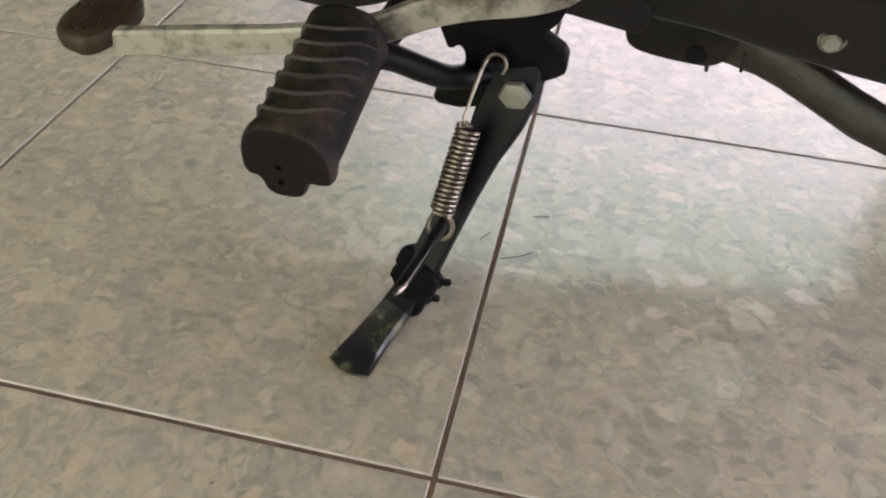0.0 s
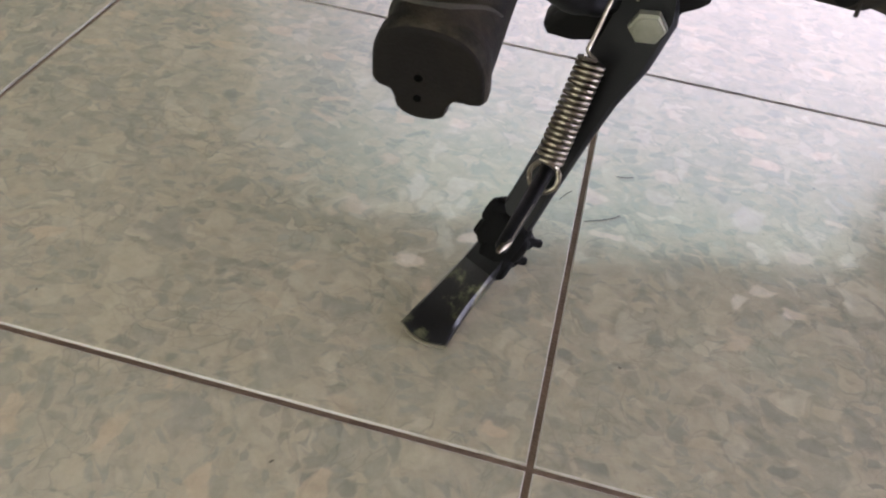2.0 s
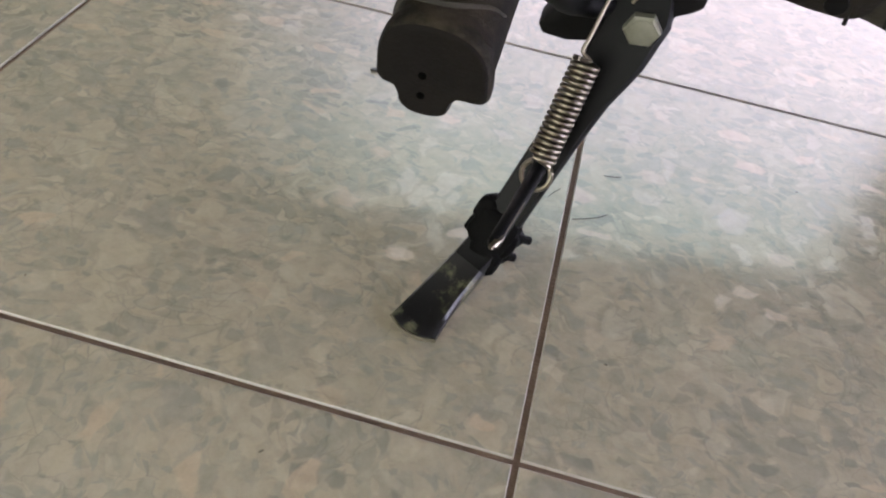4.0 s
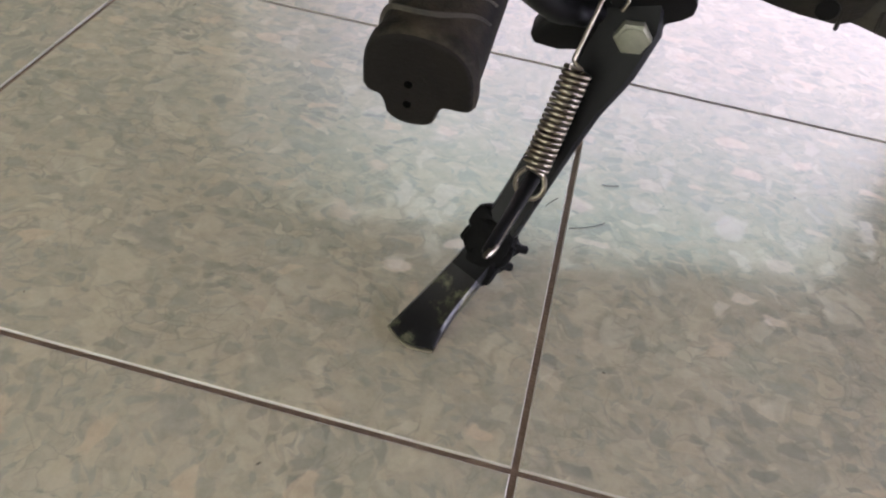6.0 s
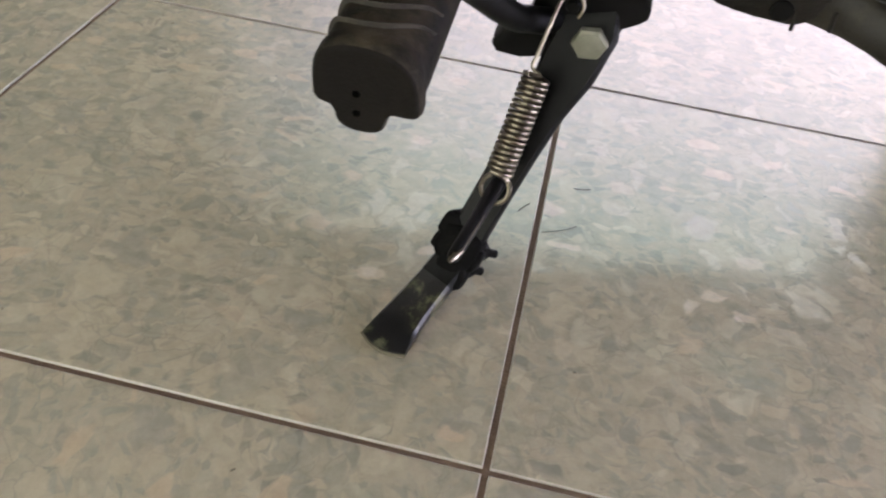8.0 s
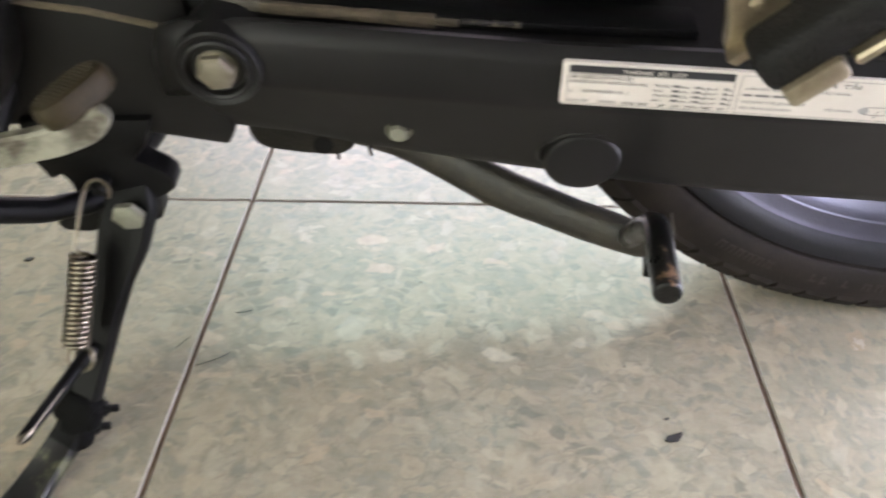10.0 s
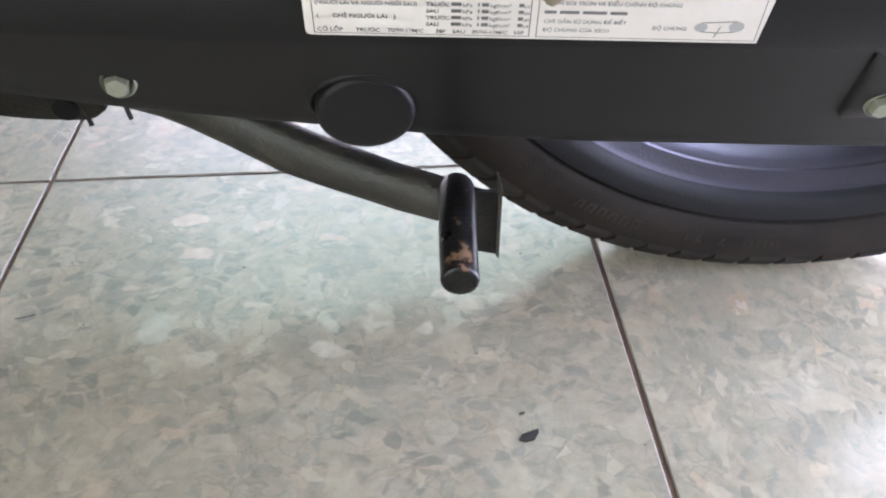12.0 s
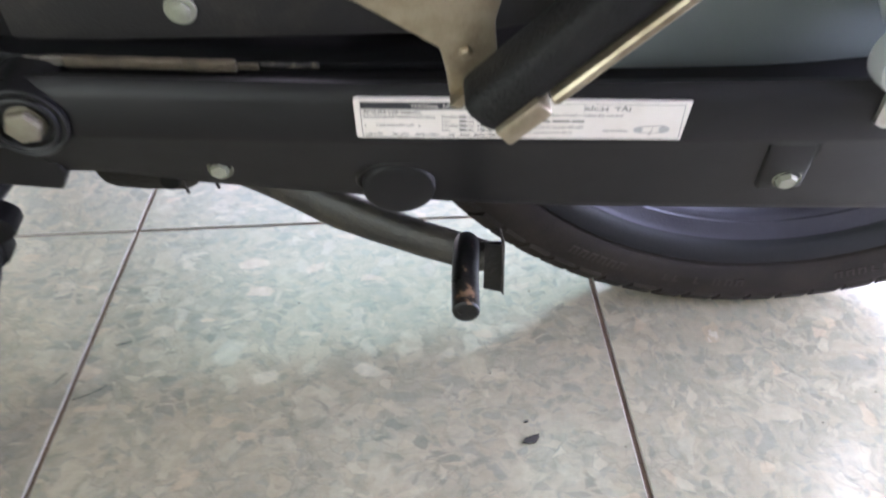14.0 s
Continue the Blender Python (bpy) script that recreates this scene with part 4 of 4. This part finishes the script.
sweep(bm, [Q(-0.0345, -0.334, 0.0795), Q(-0.0372, -0.339, 0.0792), Q(-0.0390, -0.3425, 0.0780)], [0.0012, 0.0021, 0.0012], 10)
part("prong_tip", bm, SPRING, leg, "rubbed bright steel tip")
bm = bmesh.new()
sweep(bm, [Q(-0.0262, -0.2895, 0.0805), Q(-0.0318, -0.320, 0.0802), Q(-0.0352, -0.336, 0.0795)], [0.0003, 0.0006, 0.0008], 8)
part("prong_wear", bm, SPRING, leg, "rubbed bright steel line")
# rubber clamp with two screws
cdir = (K[6] - K[5]).normalized()
cs = (SIDE0 - cdir * SIDE0.dot(cdir)).normalized()
cn = cdir.cross(cs).normalized()
if cn.y > 0:
    cn = -cn
rnd = random.Random(8)
for lump, (ca, cb, cc, ra, rb, rc) in enumerate(((-0.001, 0.000, 0.0, 0.0135, 0.011, 0.0085), (-0.0115, -0.008, 0.001, 0.0055, 0.007, 0.006), (0.0085, 0.003, 0.0, 0.0060, 0.007, 0.006), (0.001, 0.011, 0.001, 0.0095, 0.006, 0.0075), (-0.007, -0.012, -0.001, 0.0075, 0.005, 0.006), (-0.0125, 0.004, 0.0, 0.004, 0.005, 0.005), (0.0045, 0.0165, 0.001, 0.0080, 0.0075, 0.0072))):
    bm = bmesh.new()
    ra, rb, rc = ra * 1.0, rb * 1.05, rc * 1.0
    c0 = K[6] + cs * ca + cdir * (cb - 0.004) + cn * cc
    r = bmesh.ops.create_icosphere(bm, subdivisions=3, radius=1.0)
    for v in r["verts"]:
        k = 1 + 0.10 * noise.noise(v.co * 2.3 + Vector((ca * 900, 0, 0)))
        q = Vector([math.copysign(abs(c) ** 0.48, c) for c in v.co])
        v.co = c0 + cs * (q.x * ra * k) + cdir * (q.y * rb * k) + cn * (q.z * rc * k)
    part("clamp_lug" if lump else "rubber_clamp", bm, CLAMP, leg, "lumpy black rubber clamp", 60)
for (a, b) in ((Q(-0.034, -0.280, 0.035), Q(-0.0195, -0.2755, 0.0315)), (Q(-0.040, -0.285, 0.024), Q(-0.0255, -0.2805, 0.0205))):
    bm = bmesh.new()
    d = (b - a).normalized()
    sweep(bm, [a, b - d * 0.0008, b], [0.0026, 0.0026, 0.0019], 10)
    sweep(bm, [a + d * 0.0045, a + d * 0.0090], 0.0050, 6)
    sweep(bm, [a + d * 0.0092, a + d * 0.0100], 0.0036, 12)
    part("clamp_screw", bm, BLACK, leg, "small blackened screw")
# spring with hook and ring
SA, SB = Q(-0.0172, -0.2625, 0.1420), Q(-0.0262, -0.2850, 0.0950)
ax = (SB - SA).normalized()
u = ax.orthogonal().normalized()
w_ = ax.cross(u)
N, SR, WR_ = 18, 0.0064, 0.00150
helix = []
for i in range(N * 16 + 1):
    a = 2 * math.pi * i / 16
    helix.append(SA + ax * ((SB - SA).length * i / (N * 16)) + (u * math.cos(a) + w_ * math.sin(a)) * SR)
bm = bmesh.new()
sweep(bm, helix, WR_, 6)
spring = part("stand_spring", bm, SPRING, bike, "coiled steel return spring with light rust", 80)
bm = bmesh.new()
sweep(bm, smooth_path([helix[0], Q(-0.0155, -0.2650, 0.1435), Q(-0.0205, -0.2635, 0.1470), Q(-0.0190, -0.2600, 0.1540), Q(-0.0155, -0.2525, 0.1690), Q(-0.0128, -0.2460, 0.1770), Q(-0.0085, -0.2445, 0.1800), Q(-0.0040, -0.2440, 0.1785), Q(-0.0018, -0.2440, 0.1735), Q(-0.0035, -0.2440, 0.1680)], 5), 0.00105, 8)
part("spring_hook", bm, SPRING, spring)
bm = bmesh.new()
rc = Q(-0.0268, -0.2840, 0.0835)
rx, rz = TO_BIKE.to_3x3() @ Vector((0.98, -0.15, -0.1)), TO_BIKE.to_3x3() @ Vector((0.12, 0.42, 0.9))
sweep(bm, smooth_path([helix[-1]] + [rc + (rx * math.cos(a) + rz * math.sin(a)) * 0.0078 for a in [radians(d) for d in (60, 20, -20, -60, -100, -140, -180, -215, -235)]], 4), 0.0014, 8)
part("spring_ring", bm, SPRING, spring)
bm = bmesh.new()
disc(bm, -0.007, 0.1965, [(0.10, 0.004), (0.113, 0.004), (0.1145, 0.0032)], 14)
part("hook_pin", bm, BLACK, bracket)

# unseen silencer along the far side, placed and sized to cut the reflected light
bm = bmesh.new()
SIL = smooth_path([(-0.40, -0.120, 0.215), (-0.16, -0.150, 0.214), (-0.02, -0.158, 0.222), (0.10, -0.170, 0.226), (0.25, -0.192, 0.228), (0.45, -0.215, 0.234), (0.72, -0.235, 0.255), (0.75, -0.237, 0.258)], 4)
SIL_R = [(-0.40, 0.020), (-0.16, 0.024), (-0.02, 0.028), (0.04, 0.034), (0.12, 0.042), (0.25, 0.048), (0.70, 0.050), (0.74, 0.046), (0.75, 0.030)]
sweep(bm, [P(*p) for p in SIL], [interp(p[0], SIL_R) for p in SIL], 20)
part("silencer", bm, GREASY, bike, "unseen dark exhaust silencer on the far side, shaped to cut the light")

# centre stand folded up under the machine
bm = bmesh.new()
secs = []
for x, y, zl, zu, th in ((0.095, -0.138, 0.1500, 0.199, 0.010), (0.130, -0.152, 0.1495, 0.186, 0.010), (0.146, -0.158, 0.1478, 0.180, 0.010), (0.160, -0.164, 0.1446, 0.175, 0.010), (0.177, -0.1706, 0.1388, 0.168, 0.010), (0.2054, -0.182, 0.1282, 0.1575, 0.010), (0.2256, -0.190, 0.1244, 0.1515, 0.010), (0.2437, -0.197, 0.1216, 0.1473, 0.010), (0.263, -0.205, 0.1188, 0.1432, 0.010), (0.2823, -0.2124, 0.1169, 0.1402, 0.010), (0.296, -0.218, 0.1162, 0.138, 0.0095), (0.309, -0.2200, 0.117, 0.1345, 0.0075)):
    zc, h = (zl + zu) / 2, (zu - zl) / 2
    secs.append([Q(x, y + th * math.cos(a) * abs(math.cos(a)) ** -0.25 if abs(math.cos(a)) > 1e-6 else y, zc + h * math.sin(a)) for a in [2 * math.pi * k / 16 for k in range(16)]])
rings(bm, secs)
cstand = part("centre_stand_leg", bm, STAND, bike, "dusty dark metal centre stand leg, folded up", 60)
bm = bmesh.new()
sweep(bm, [Q(0.185, -0.172, 0.148), Q(0.15, -0.13, 0.170), Q(0.14, -0.02, 0.205)], 0.009, 12)
part("centre_stand_yoke", bm, STAND, cstand)
bm = bmesh.new()
fa = [(0.3000, -0.230, 0.1085), (0.3120, -0.230, 0.1050), (0.3122, -0.230, 0.1430), (0.3010, -0.230, 0.1440)]
fb = [(0.3020, -0.208, 0.1180), (0.3130, -0.208, 0.1160), (0.3132, -0.208, 0.1290), (0.3030, -0.208, 0.1290)]
rings(bm, [[Q(*p) for p in fa], [Q(*p) for p in fb]])
part("stand_foot", bm, GREASY, cstand, "flat dusty stand foot", 0)
bm = bmesh.new()
rings(bm, [[Q(x, y, z) for x, y, z in ((0.3112, -0.2325, 0.1060), (0.3126, -0.2325, 0.1045), (0.3128, -0.2315, 0.1440), (0.3105, -0.2300, 0.1540), (0.3096, -0.2300, 0.1540), (0.3110, -0.2315, 0.1440))],
           [Q(x, y, z) for x, y, z in ((0.3114, -0.2300, 0.1070), (0.3128, -0.2300, 0.1055), (0.3130, -0.2295, 0.1440), (0.3107, -0.2285, 0.1535), (0.3098, -0.2285, 0.1535), (0.3112, -0.2295, 0.1440))]])
part("foot_flange", bm, STAND, cstand, "thin pale metal edge of the stand foot", 0)
bm = bmesh.new()
sweep(bm, smooth_path([Q(0.289, -0.228, 0.136), Q(0.2885, -0.255, 0.162), Q(0.287, -0.283, 0.184), Q(0.2855, -0.302, 0.1885), Q(0.2845, -0.315, 0.1885), Q(0.2838, -0.3335, 0.1870), Q(0.2836, -0.3372, 0.1866), Q(0.2835, -0.3385, 0.1865)], 3), [0.0067] * 18 + [0.0066, 0.0063, 0.0058, 0.0046], 20)
part("stand_tang", bm, TANG, cstand, "black kick tang with paint scuffed to brown")
bm = bmesh.new()
plate(bm, [(0.060, 0.215), (0.0605, 0.182), (0.0635, 0.1745), (0.0700, 0.1705), (0.0800, 0.1685), (0.0924, 0.1667), (0.1111, 0.1655), (0.117, 0.1667), (0.1238, 0.1715), (0.1300, 0.1900), (0.135, 0.215)], 0.020, 0.047, 0.003)
pivot = part("centre_stand_bracket", bm, GREASY, bike, "dusty black centre stand pivot bracket")
bm = bmesh.new()
disc(bm, 0.105, 0.1745, [(0.044, 0.0065), (0.0480, 0.0065), (0.0486, 0.0058), (0.0486, 0.002)], 18)
part("pivot_pin", bm, BLACK, pivot)
for x, end in ((0.1140, 0.1635), (0.1341, 0.1668)):
    bm = bmesh.new()
    sweep(bm, [P(x - 0.001, 0.046, end + 0.012), P(x, 0.0465, end)], 0.0013, 6)
    part("split_pin", bm, GREASY, pivot)

# pillion footrest: stay, fork and folded rubber
bm = bmesh.new()
plate(bm, [(0.2745, 0.372), (0.2765, 0.362), (0.2775, 0.3525), (0.2805, 0.3512), (0.2945, 0.3655), (0.2930, 0.3815), (0.2975, 0.40), (0.31, 0.45), (0.18, 0.45), (0.205, 0.41), (0.2465, 0.3915)], 0.1975, 0.2045, 0.0012)
stay = part("pillion_stay", bm, STAY, bike, "dusty aluminium pillion footrest stay")
bm = bmesh.new()
rings(bm, [[P(x, v, w) for x, w in ((0.2775, 0.3525), (0.2805, 0.3512), (0.2945, 0.3650), (0.2935, 0.3690), (0.2790, 0.3540))] for v in (0.204, 0.2105)])
part("stay_lip", bm, STAY, stay, smooth=0)
part("stay_screw", bolt_mesh(0.2832, 0.2045, 0.3705, 0.0026, 0.0016, 0.2), STAY, stay)
bm = bmesh.new()
m = Matrix.Translation(P(0.2959, 0.2130, 0.3416)) @ pose(0, 0, 0, 0, -43, 0)
box(bm, (0.0000, -0.009, 0.0062), (0.135, 0.012, 0.0232), 0.005, 3)
bmesh.ops.transform(bm, matrix=m, verts=bm.verts[:])
prub = part("pillion_rubber", bm, PILLION, bike, "folded black rubber pillion footrest")
bm = bmesh.new()
box(bm, (0.0250, -0.0105, 0.0022), (0.140, 0.014, 0.0062), 0.0010, 1)
bmesh.ops.transform(bm, matrix=m, verts=bm.verts[:])
part("pillion_channel", bm, STAY, prub, "dusty metal channel under the rubber")
bm = bmesh.new()
box(bm, (0.0032, -0.0115, 0.0012), (0.0228, 0.010, 0.0095), 0.0016, 2)
bmesh.ops.transform(bm, matrix=m, verts=bm.verts[:])
part("pillion_hinge", bm, STAY, prub, "dusty metal hinge tongue")

# ---- sticker on the chain case ----
LX0, LW0, LW1 = 0.2354, 0.2743, 0.2970
LV = 0.1279
SL = 0.0020          # slope of the right end


LL, LH = 0.1571, 0.0298


def on_label(a, b, dv=0.0):
    """A place on the sticker: a along it, b up it, both in metres from its lower left corner."""
    return P(LX0 + a, LV + skew(LX0 + a) + dv, LW0 + b * (LW1 - LW0) / LH - a * 0.030)


bm = bmesh.new()
cr = 0.0018
outl = [(0.0, cr), (0.0005, 0.0005), (cr, 0.0), (LL - SL, 0.0), (LL, LH), (cr, LH), (0.0005, LH - 0.0005), (0.0, LH - cr)]
rings(bm, [[on_label(a, b, d) for a, b in outl] for d in (-0.002, 0.0004)])
sticker = part("sticker", bm, WHITE, bike, "white tyre and chain data sticker with dark print", 0)


def bar(a0, b0, a1, b1, material, name="print_bar", dv=0.0007):
    bm = bmesh.new()
    bm.faces.new([bm.verts.new(on_label(a, b, dv)) for a, b in ((a0, b0), (a1, b0), (a1, b1), (a0, b1))])
    return part(name, bm, material, sticker, smooth=0)


def line_box(pts, t, material):
    bm = bmesh.new()
    for (a0, b0), (a1, b1) in zip(pts, pts[1:]):
        d = Vector((a1 - a0, b1 - b0)).normalized()
        nx, ny = -d.y * t / 2, d.x * t / 2
        bm.faces.new([bm.verts.new(on_label(a, b, 0.0006)) for a, b in ((a0 + nx, b0 + ny), (a1 + nx, b1 + ny), (a1 - nx, b1 - ny), (a0 - nx, b0 - ny))])
    return part("print_line", bm, material, sticker, smooth=0)


def lettering(text, a, b, size, material, wide=1.0, dv=0.0009):
    cu = bpy.data.curves.new("lettering", "FONT")
    cu.body, cu.size, cu.offset = text, size, size * 0.018
    cu.resolution_u = 2
    tmp = bpy.data.objects.new("lettering", cu)
    me = bpy.data.meshes.new_from_object(tmp)
    bpy.data.objects.remove(tmp)
    bpy.data.curves.remove(cu)
    for v in me.vertices:
        v.co = on_label(a + v.co.x * wide, b + v.co.y, dv)
    me.materials.append(material)
    ob = new("lettering", me)
    ob.parent = sticker
    return ob


bar(0.0030, LH - 0.0066, 0.0750, LH - 0.0016, BLUEGREY, "title_band")
lettering("THÔNG  SỐ  LỐP", 0.0262, LH - 0.0055, 0.0033, WHITE, 1.08)
line_box([(0.0030, 0.0014), (0.0755, 0.0014), (0.0755, LH - 0.0073), (0.0030, LH - 0.0073), (0.0030, 0.0014)], 0.00035, INK)
lettering("ÁP SUẤT LỐP NGUỘI", 0.0040, LH - 0.0103, 0.0033, INK, 0.86)
lettering("(NGƯỜI LÁI VÀ NGƯỜI NGỒI SAU)", 0.0040, LH - 0.0135, 0.0027, INK, 0.80)
lettering("(", 0.0042, LH - 0.0201, 0.0027, INK)
lettering("CHỈ NGƯỜI LÁI", 0.0095, LH - 0.0201, 0.0028, INK, 0.92)
lettering(")", 0.0297, LH - 0.0201, 0.0027, INK)
for i, word in enumerate(("TRƯỚC", "SAU", "TRƯỚC", "SAU")):
    b = LH - 0.0134 - i * 0.0034
    lettering(word, 0.0405, b, 0.0026, INK, 0.90)
    for a0, a1 in ((0.0489, 0.0523), (0.0577, 0.0583), (0.0590, 0.0614), (0.0713, 0.0731)):
        bar(a0, b + 0.0001, a1, b + 0.0019, INK_SOFT)
    for unit, a in (("kPa", 0.0526), ("kgf/cm²", 0.0617), ("psi", 0.0733)):
        lettering(unit, a, b, 0.0026, INK_SOFT, 0.92 if a < 0.07 else 0.6)
lettering("CỠ LỐP", 0.0040, 0.0026, 0.0028, INK, 0.88)
lettering("TRƯỚC", 0.0168, 0.0026, 0.0027, INK, 0.90)
lettering("70/90-17M/C", 0.0276, 0.0026, 0.0027, INK, 0.84)
lettering("38P", 0.0436, 0.0026, 0.0027, INK, 0.86)
lettering("SAU", 0.0494, 0.0026, 0.0027, INK, 0.90)
lettering("80/90-17M/C", 0.0560, 0.0026, 0.0027, INK, 0.84)
lettering("50P", 0.0702, 0.0026, 0.0027, INK, 0.86)
line_box([(0.0780, 0.0014), (LL - SL - 0.0012, 0.0014), (LL - 0.0030, LH - 0.0022), (0.0780, LH - 0.0022), (0.0780, 0.0014)], 0.00035, INK_SOFT)
lettering("XÍCH  TẢI", 0.1066, LH - 0.0068, 0.0041, INK, 1.22)
lettering("LUÔN BÔI TRƠN VÀ ĐIỀU CHỈNH ĐỘ CHÙNG", 0.0800, 0.0184, 0.0026, INK_SOFT, 0.83)
lettering("CHỈ DẪN SỬ DỤNG ĐỂ BIẾT", 0.0800, 0.0090, 0.0026, INK_SOFT, 0.83)
lettering("ĐỘ CHÙNG CỦA XÍCH", 0.0800, 0.0046, 0.0026, INK_SOFT, 0.83)
a = 0.0800
for wide in (0.0040, 0.0066, 0.0082, 0.0058):
    bar(a, 0.0137, a + wide, 0.0153, INK_SOFT)
    a += wide + 0.0011
lettering("ĐỘ CHÙNG", 0.1172, 0.0066, 0.0026, INK_SOFT, 0.85)
# small drawing of a chain round two sprockets
for (ca, cb, r) in ((0.1340, 0.0082, 0.0023), (0.1462, 0.0088, 0.0027)):
    bm = bmesh.new()
    bm.faces.new([bm.verts.new(on_label(ca + r * math.cos(2 * math.pi * k / 18), cb + r * math.sin(2 * math.pi * k / 18), 0.0007)) for k in range(18)])
    part("chain_drawing", bm, INK_PALE, sticker, smooth=0)
line_box([(0.1340, 0.0105), (0.1462, 0.0115)], 0.0005, INK_SOFT)
line_box([(0.1340, 0.0059), (0.1402, 0.0053), (0.1462, 0.0061)], 0.0005, INK_SOFT)
line_box([(0.1408, 0.0088), (0.1393, 0.0030)], 0.0004, INK_SOFT)

# ---- loose bits on the floor ----
bm = bmesh.new()
vs = [(-0.0055, -0.0022), (-0.002, -0.0036), (0.003, -0.0026), (0.0058, 0.0012), (0.006, 0.0036), (0.0015, 0.0030), (-0.0035, 0.0012)]
rings(bm, [[Vector((0.330 + x, -0.2625 + y, z + (0.0012 if x > 0.003 else 0))) for x, y in vs] for z in (0.0003, 0.0013)])
tagged(obj("leaf_scrap", bm, HAIR, smooth=0), "dark dry leaf scrap lying on the tile", "leaf")
bm = bmesh.new()
rings(bm, [[Vector((0.3285 + x * 0.3, -0.2465 + y * 0.25, z)) for x, y in vs] for z in (0.0003, 0.001)])
tagged(obj("dirt_crumb", bm, HAIR, smooth=0), "tiny dark crumb on the tile", "dirt")
bm = bmesh.new()
rings(bm, [[Vector((-0.165 + x * 0.55, -0.0925 + y * 0.65, z)) for x, y in vs] for z in (0.0003, 0.002)])
tagged(obj("dirt_crumb", bm, HAIR, smooth=0), "small dark crumb on the tile", "dirt")
for pts, lab in ((((0.0040, -0.2078), (0.0139, -0.2030), (0.0210, -0.1985), (0.0260, -0.1936)), "thin dark hair lying across the joint"),
                 (((0.0204, -0.1514), (0.0269, -0.1504), (0.0320, -0.1482)), "short thin dark hair on the tile"),
                 (((-0.0142, -0.1907), (-0.0115, -0.1849), (-0.0076, -0.1793)), "short thin dark hair on the tile")):
    bm = bmesh.new()
    sweep(bm, smooth_path([(x, y, 0.0006) for x, y in pts], 4), 0.00030, 5)
    tagged(obj("hair", bm, HAIR), lab, "hair", group="hairs on the floor")

# ---- floor tiles ----
def tile_mesh():
    h, e, z = (PITCH - JOINT) / 2, 0.0006, -0.0016
    rows = [[(-h, -h, z), (h, -h, z), (h, h, z), (-h, h, z)], [(-h, -h, -0.0007), (h, -h, -0.0007), (h, h, -0.0007), (-h, h, -0.0007)],
            [(-h + e, -h + e, 0), (h - e, -h + e, 0), (h - e, h - e, 0), (-h + e, h - e, 0)]]
    vs = [p for r in rows for p in r]
    fs = [[4 * k + i, 4 * k + (i + 1) % 4, 4 * k + 4 + (i + 1) % 4, 4 * k + 4 + i] for k in (0, 1) for i in range(4)] + [[8, 9, 10, 11]]
    me = bpy.data.meshes.new("tile")
    me.from_pydata(vs, [], fs)
    me.materials.append(EDGE), me.materials.append(TILE_MAT)
    me.polygons[8].material_index = 1
    return me


tm = tile_mesh()
turns = random.Random(21)
for i in range(-7, 3):
    for j in range(-3, 3):
        t_ob = new("tile", tm)
        t_ob.location = ((i + 0.5) * PITCH, (j + 0.5) * PITCH, 0)
        t_ob.rotation_euler = (0, 0, turns.randrange(4) * math.pi / 2)
        t_ob.parent = floor
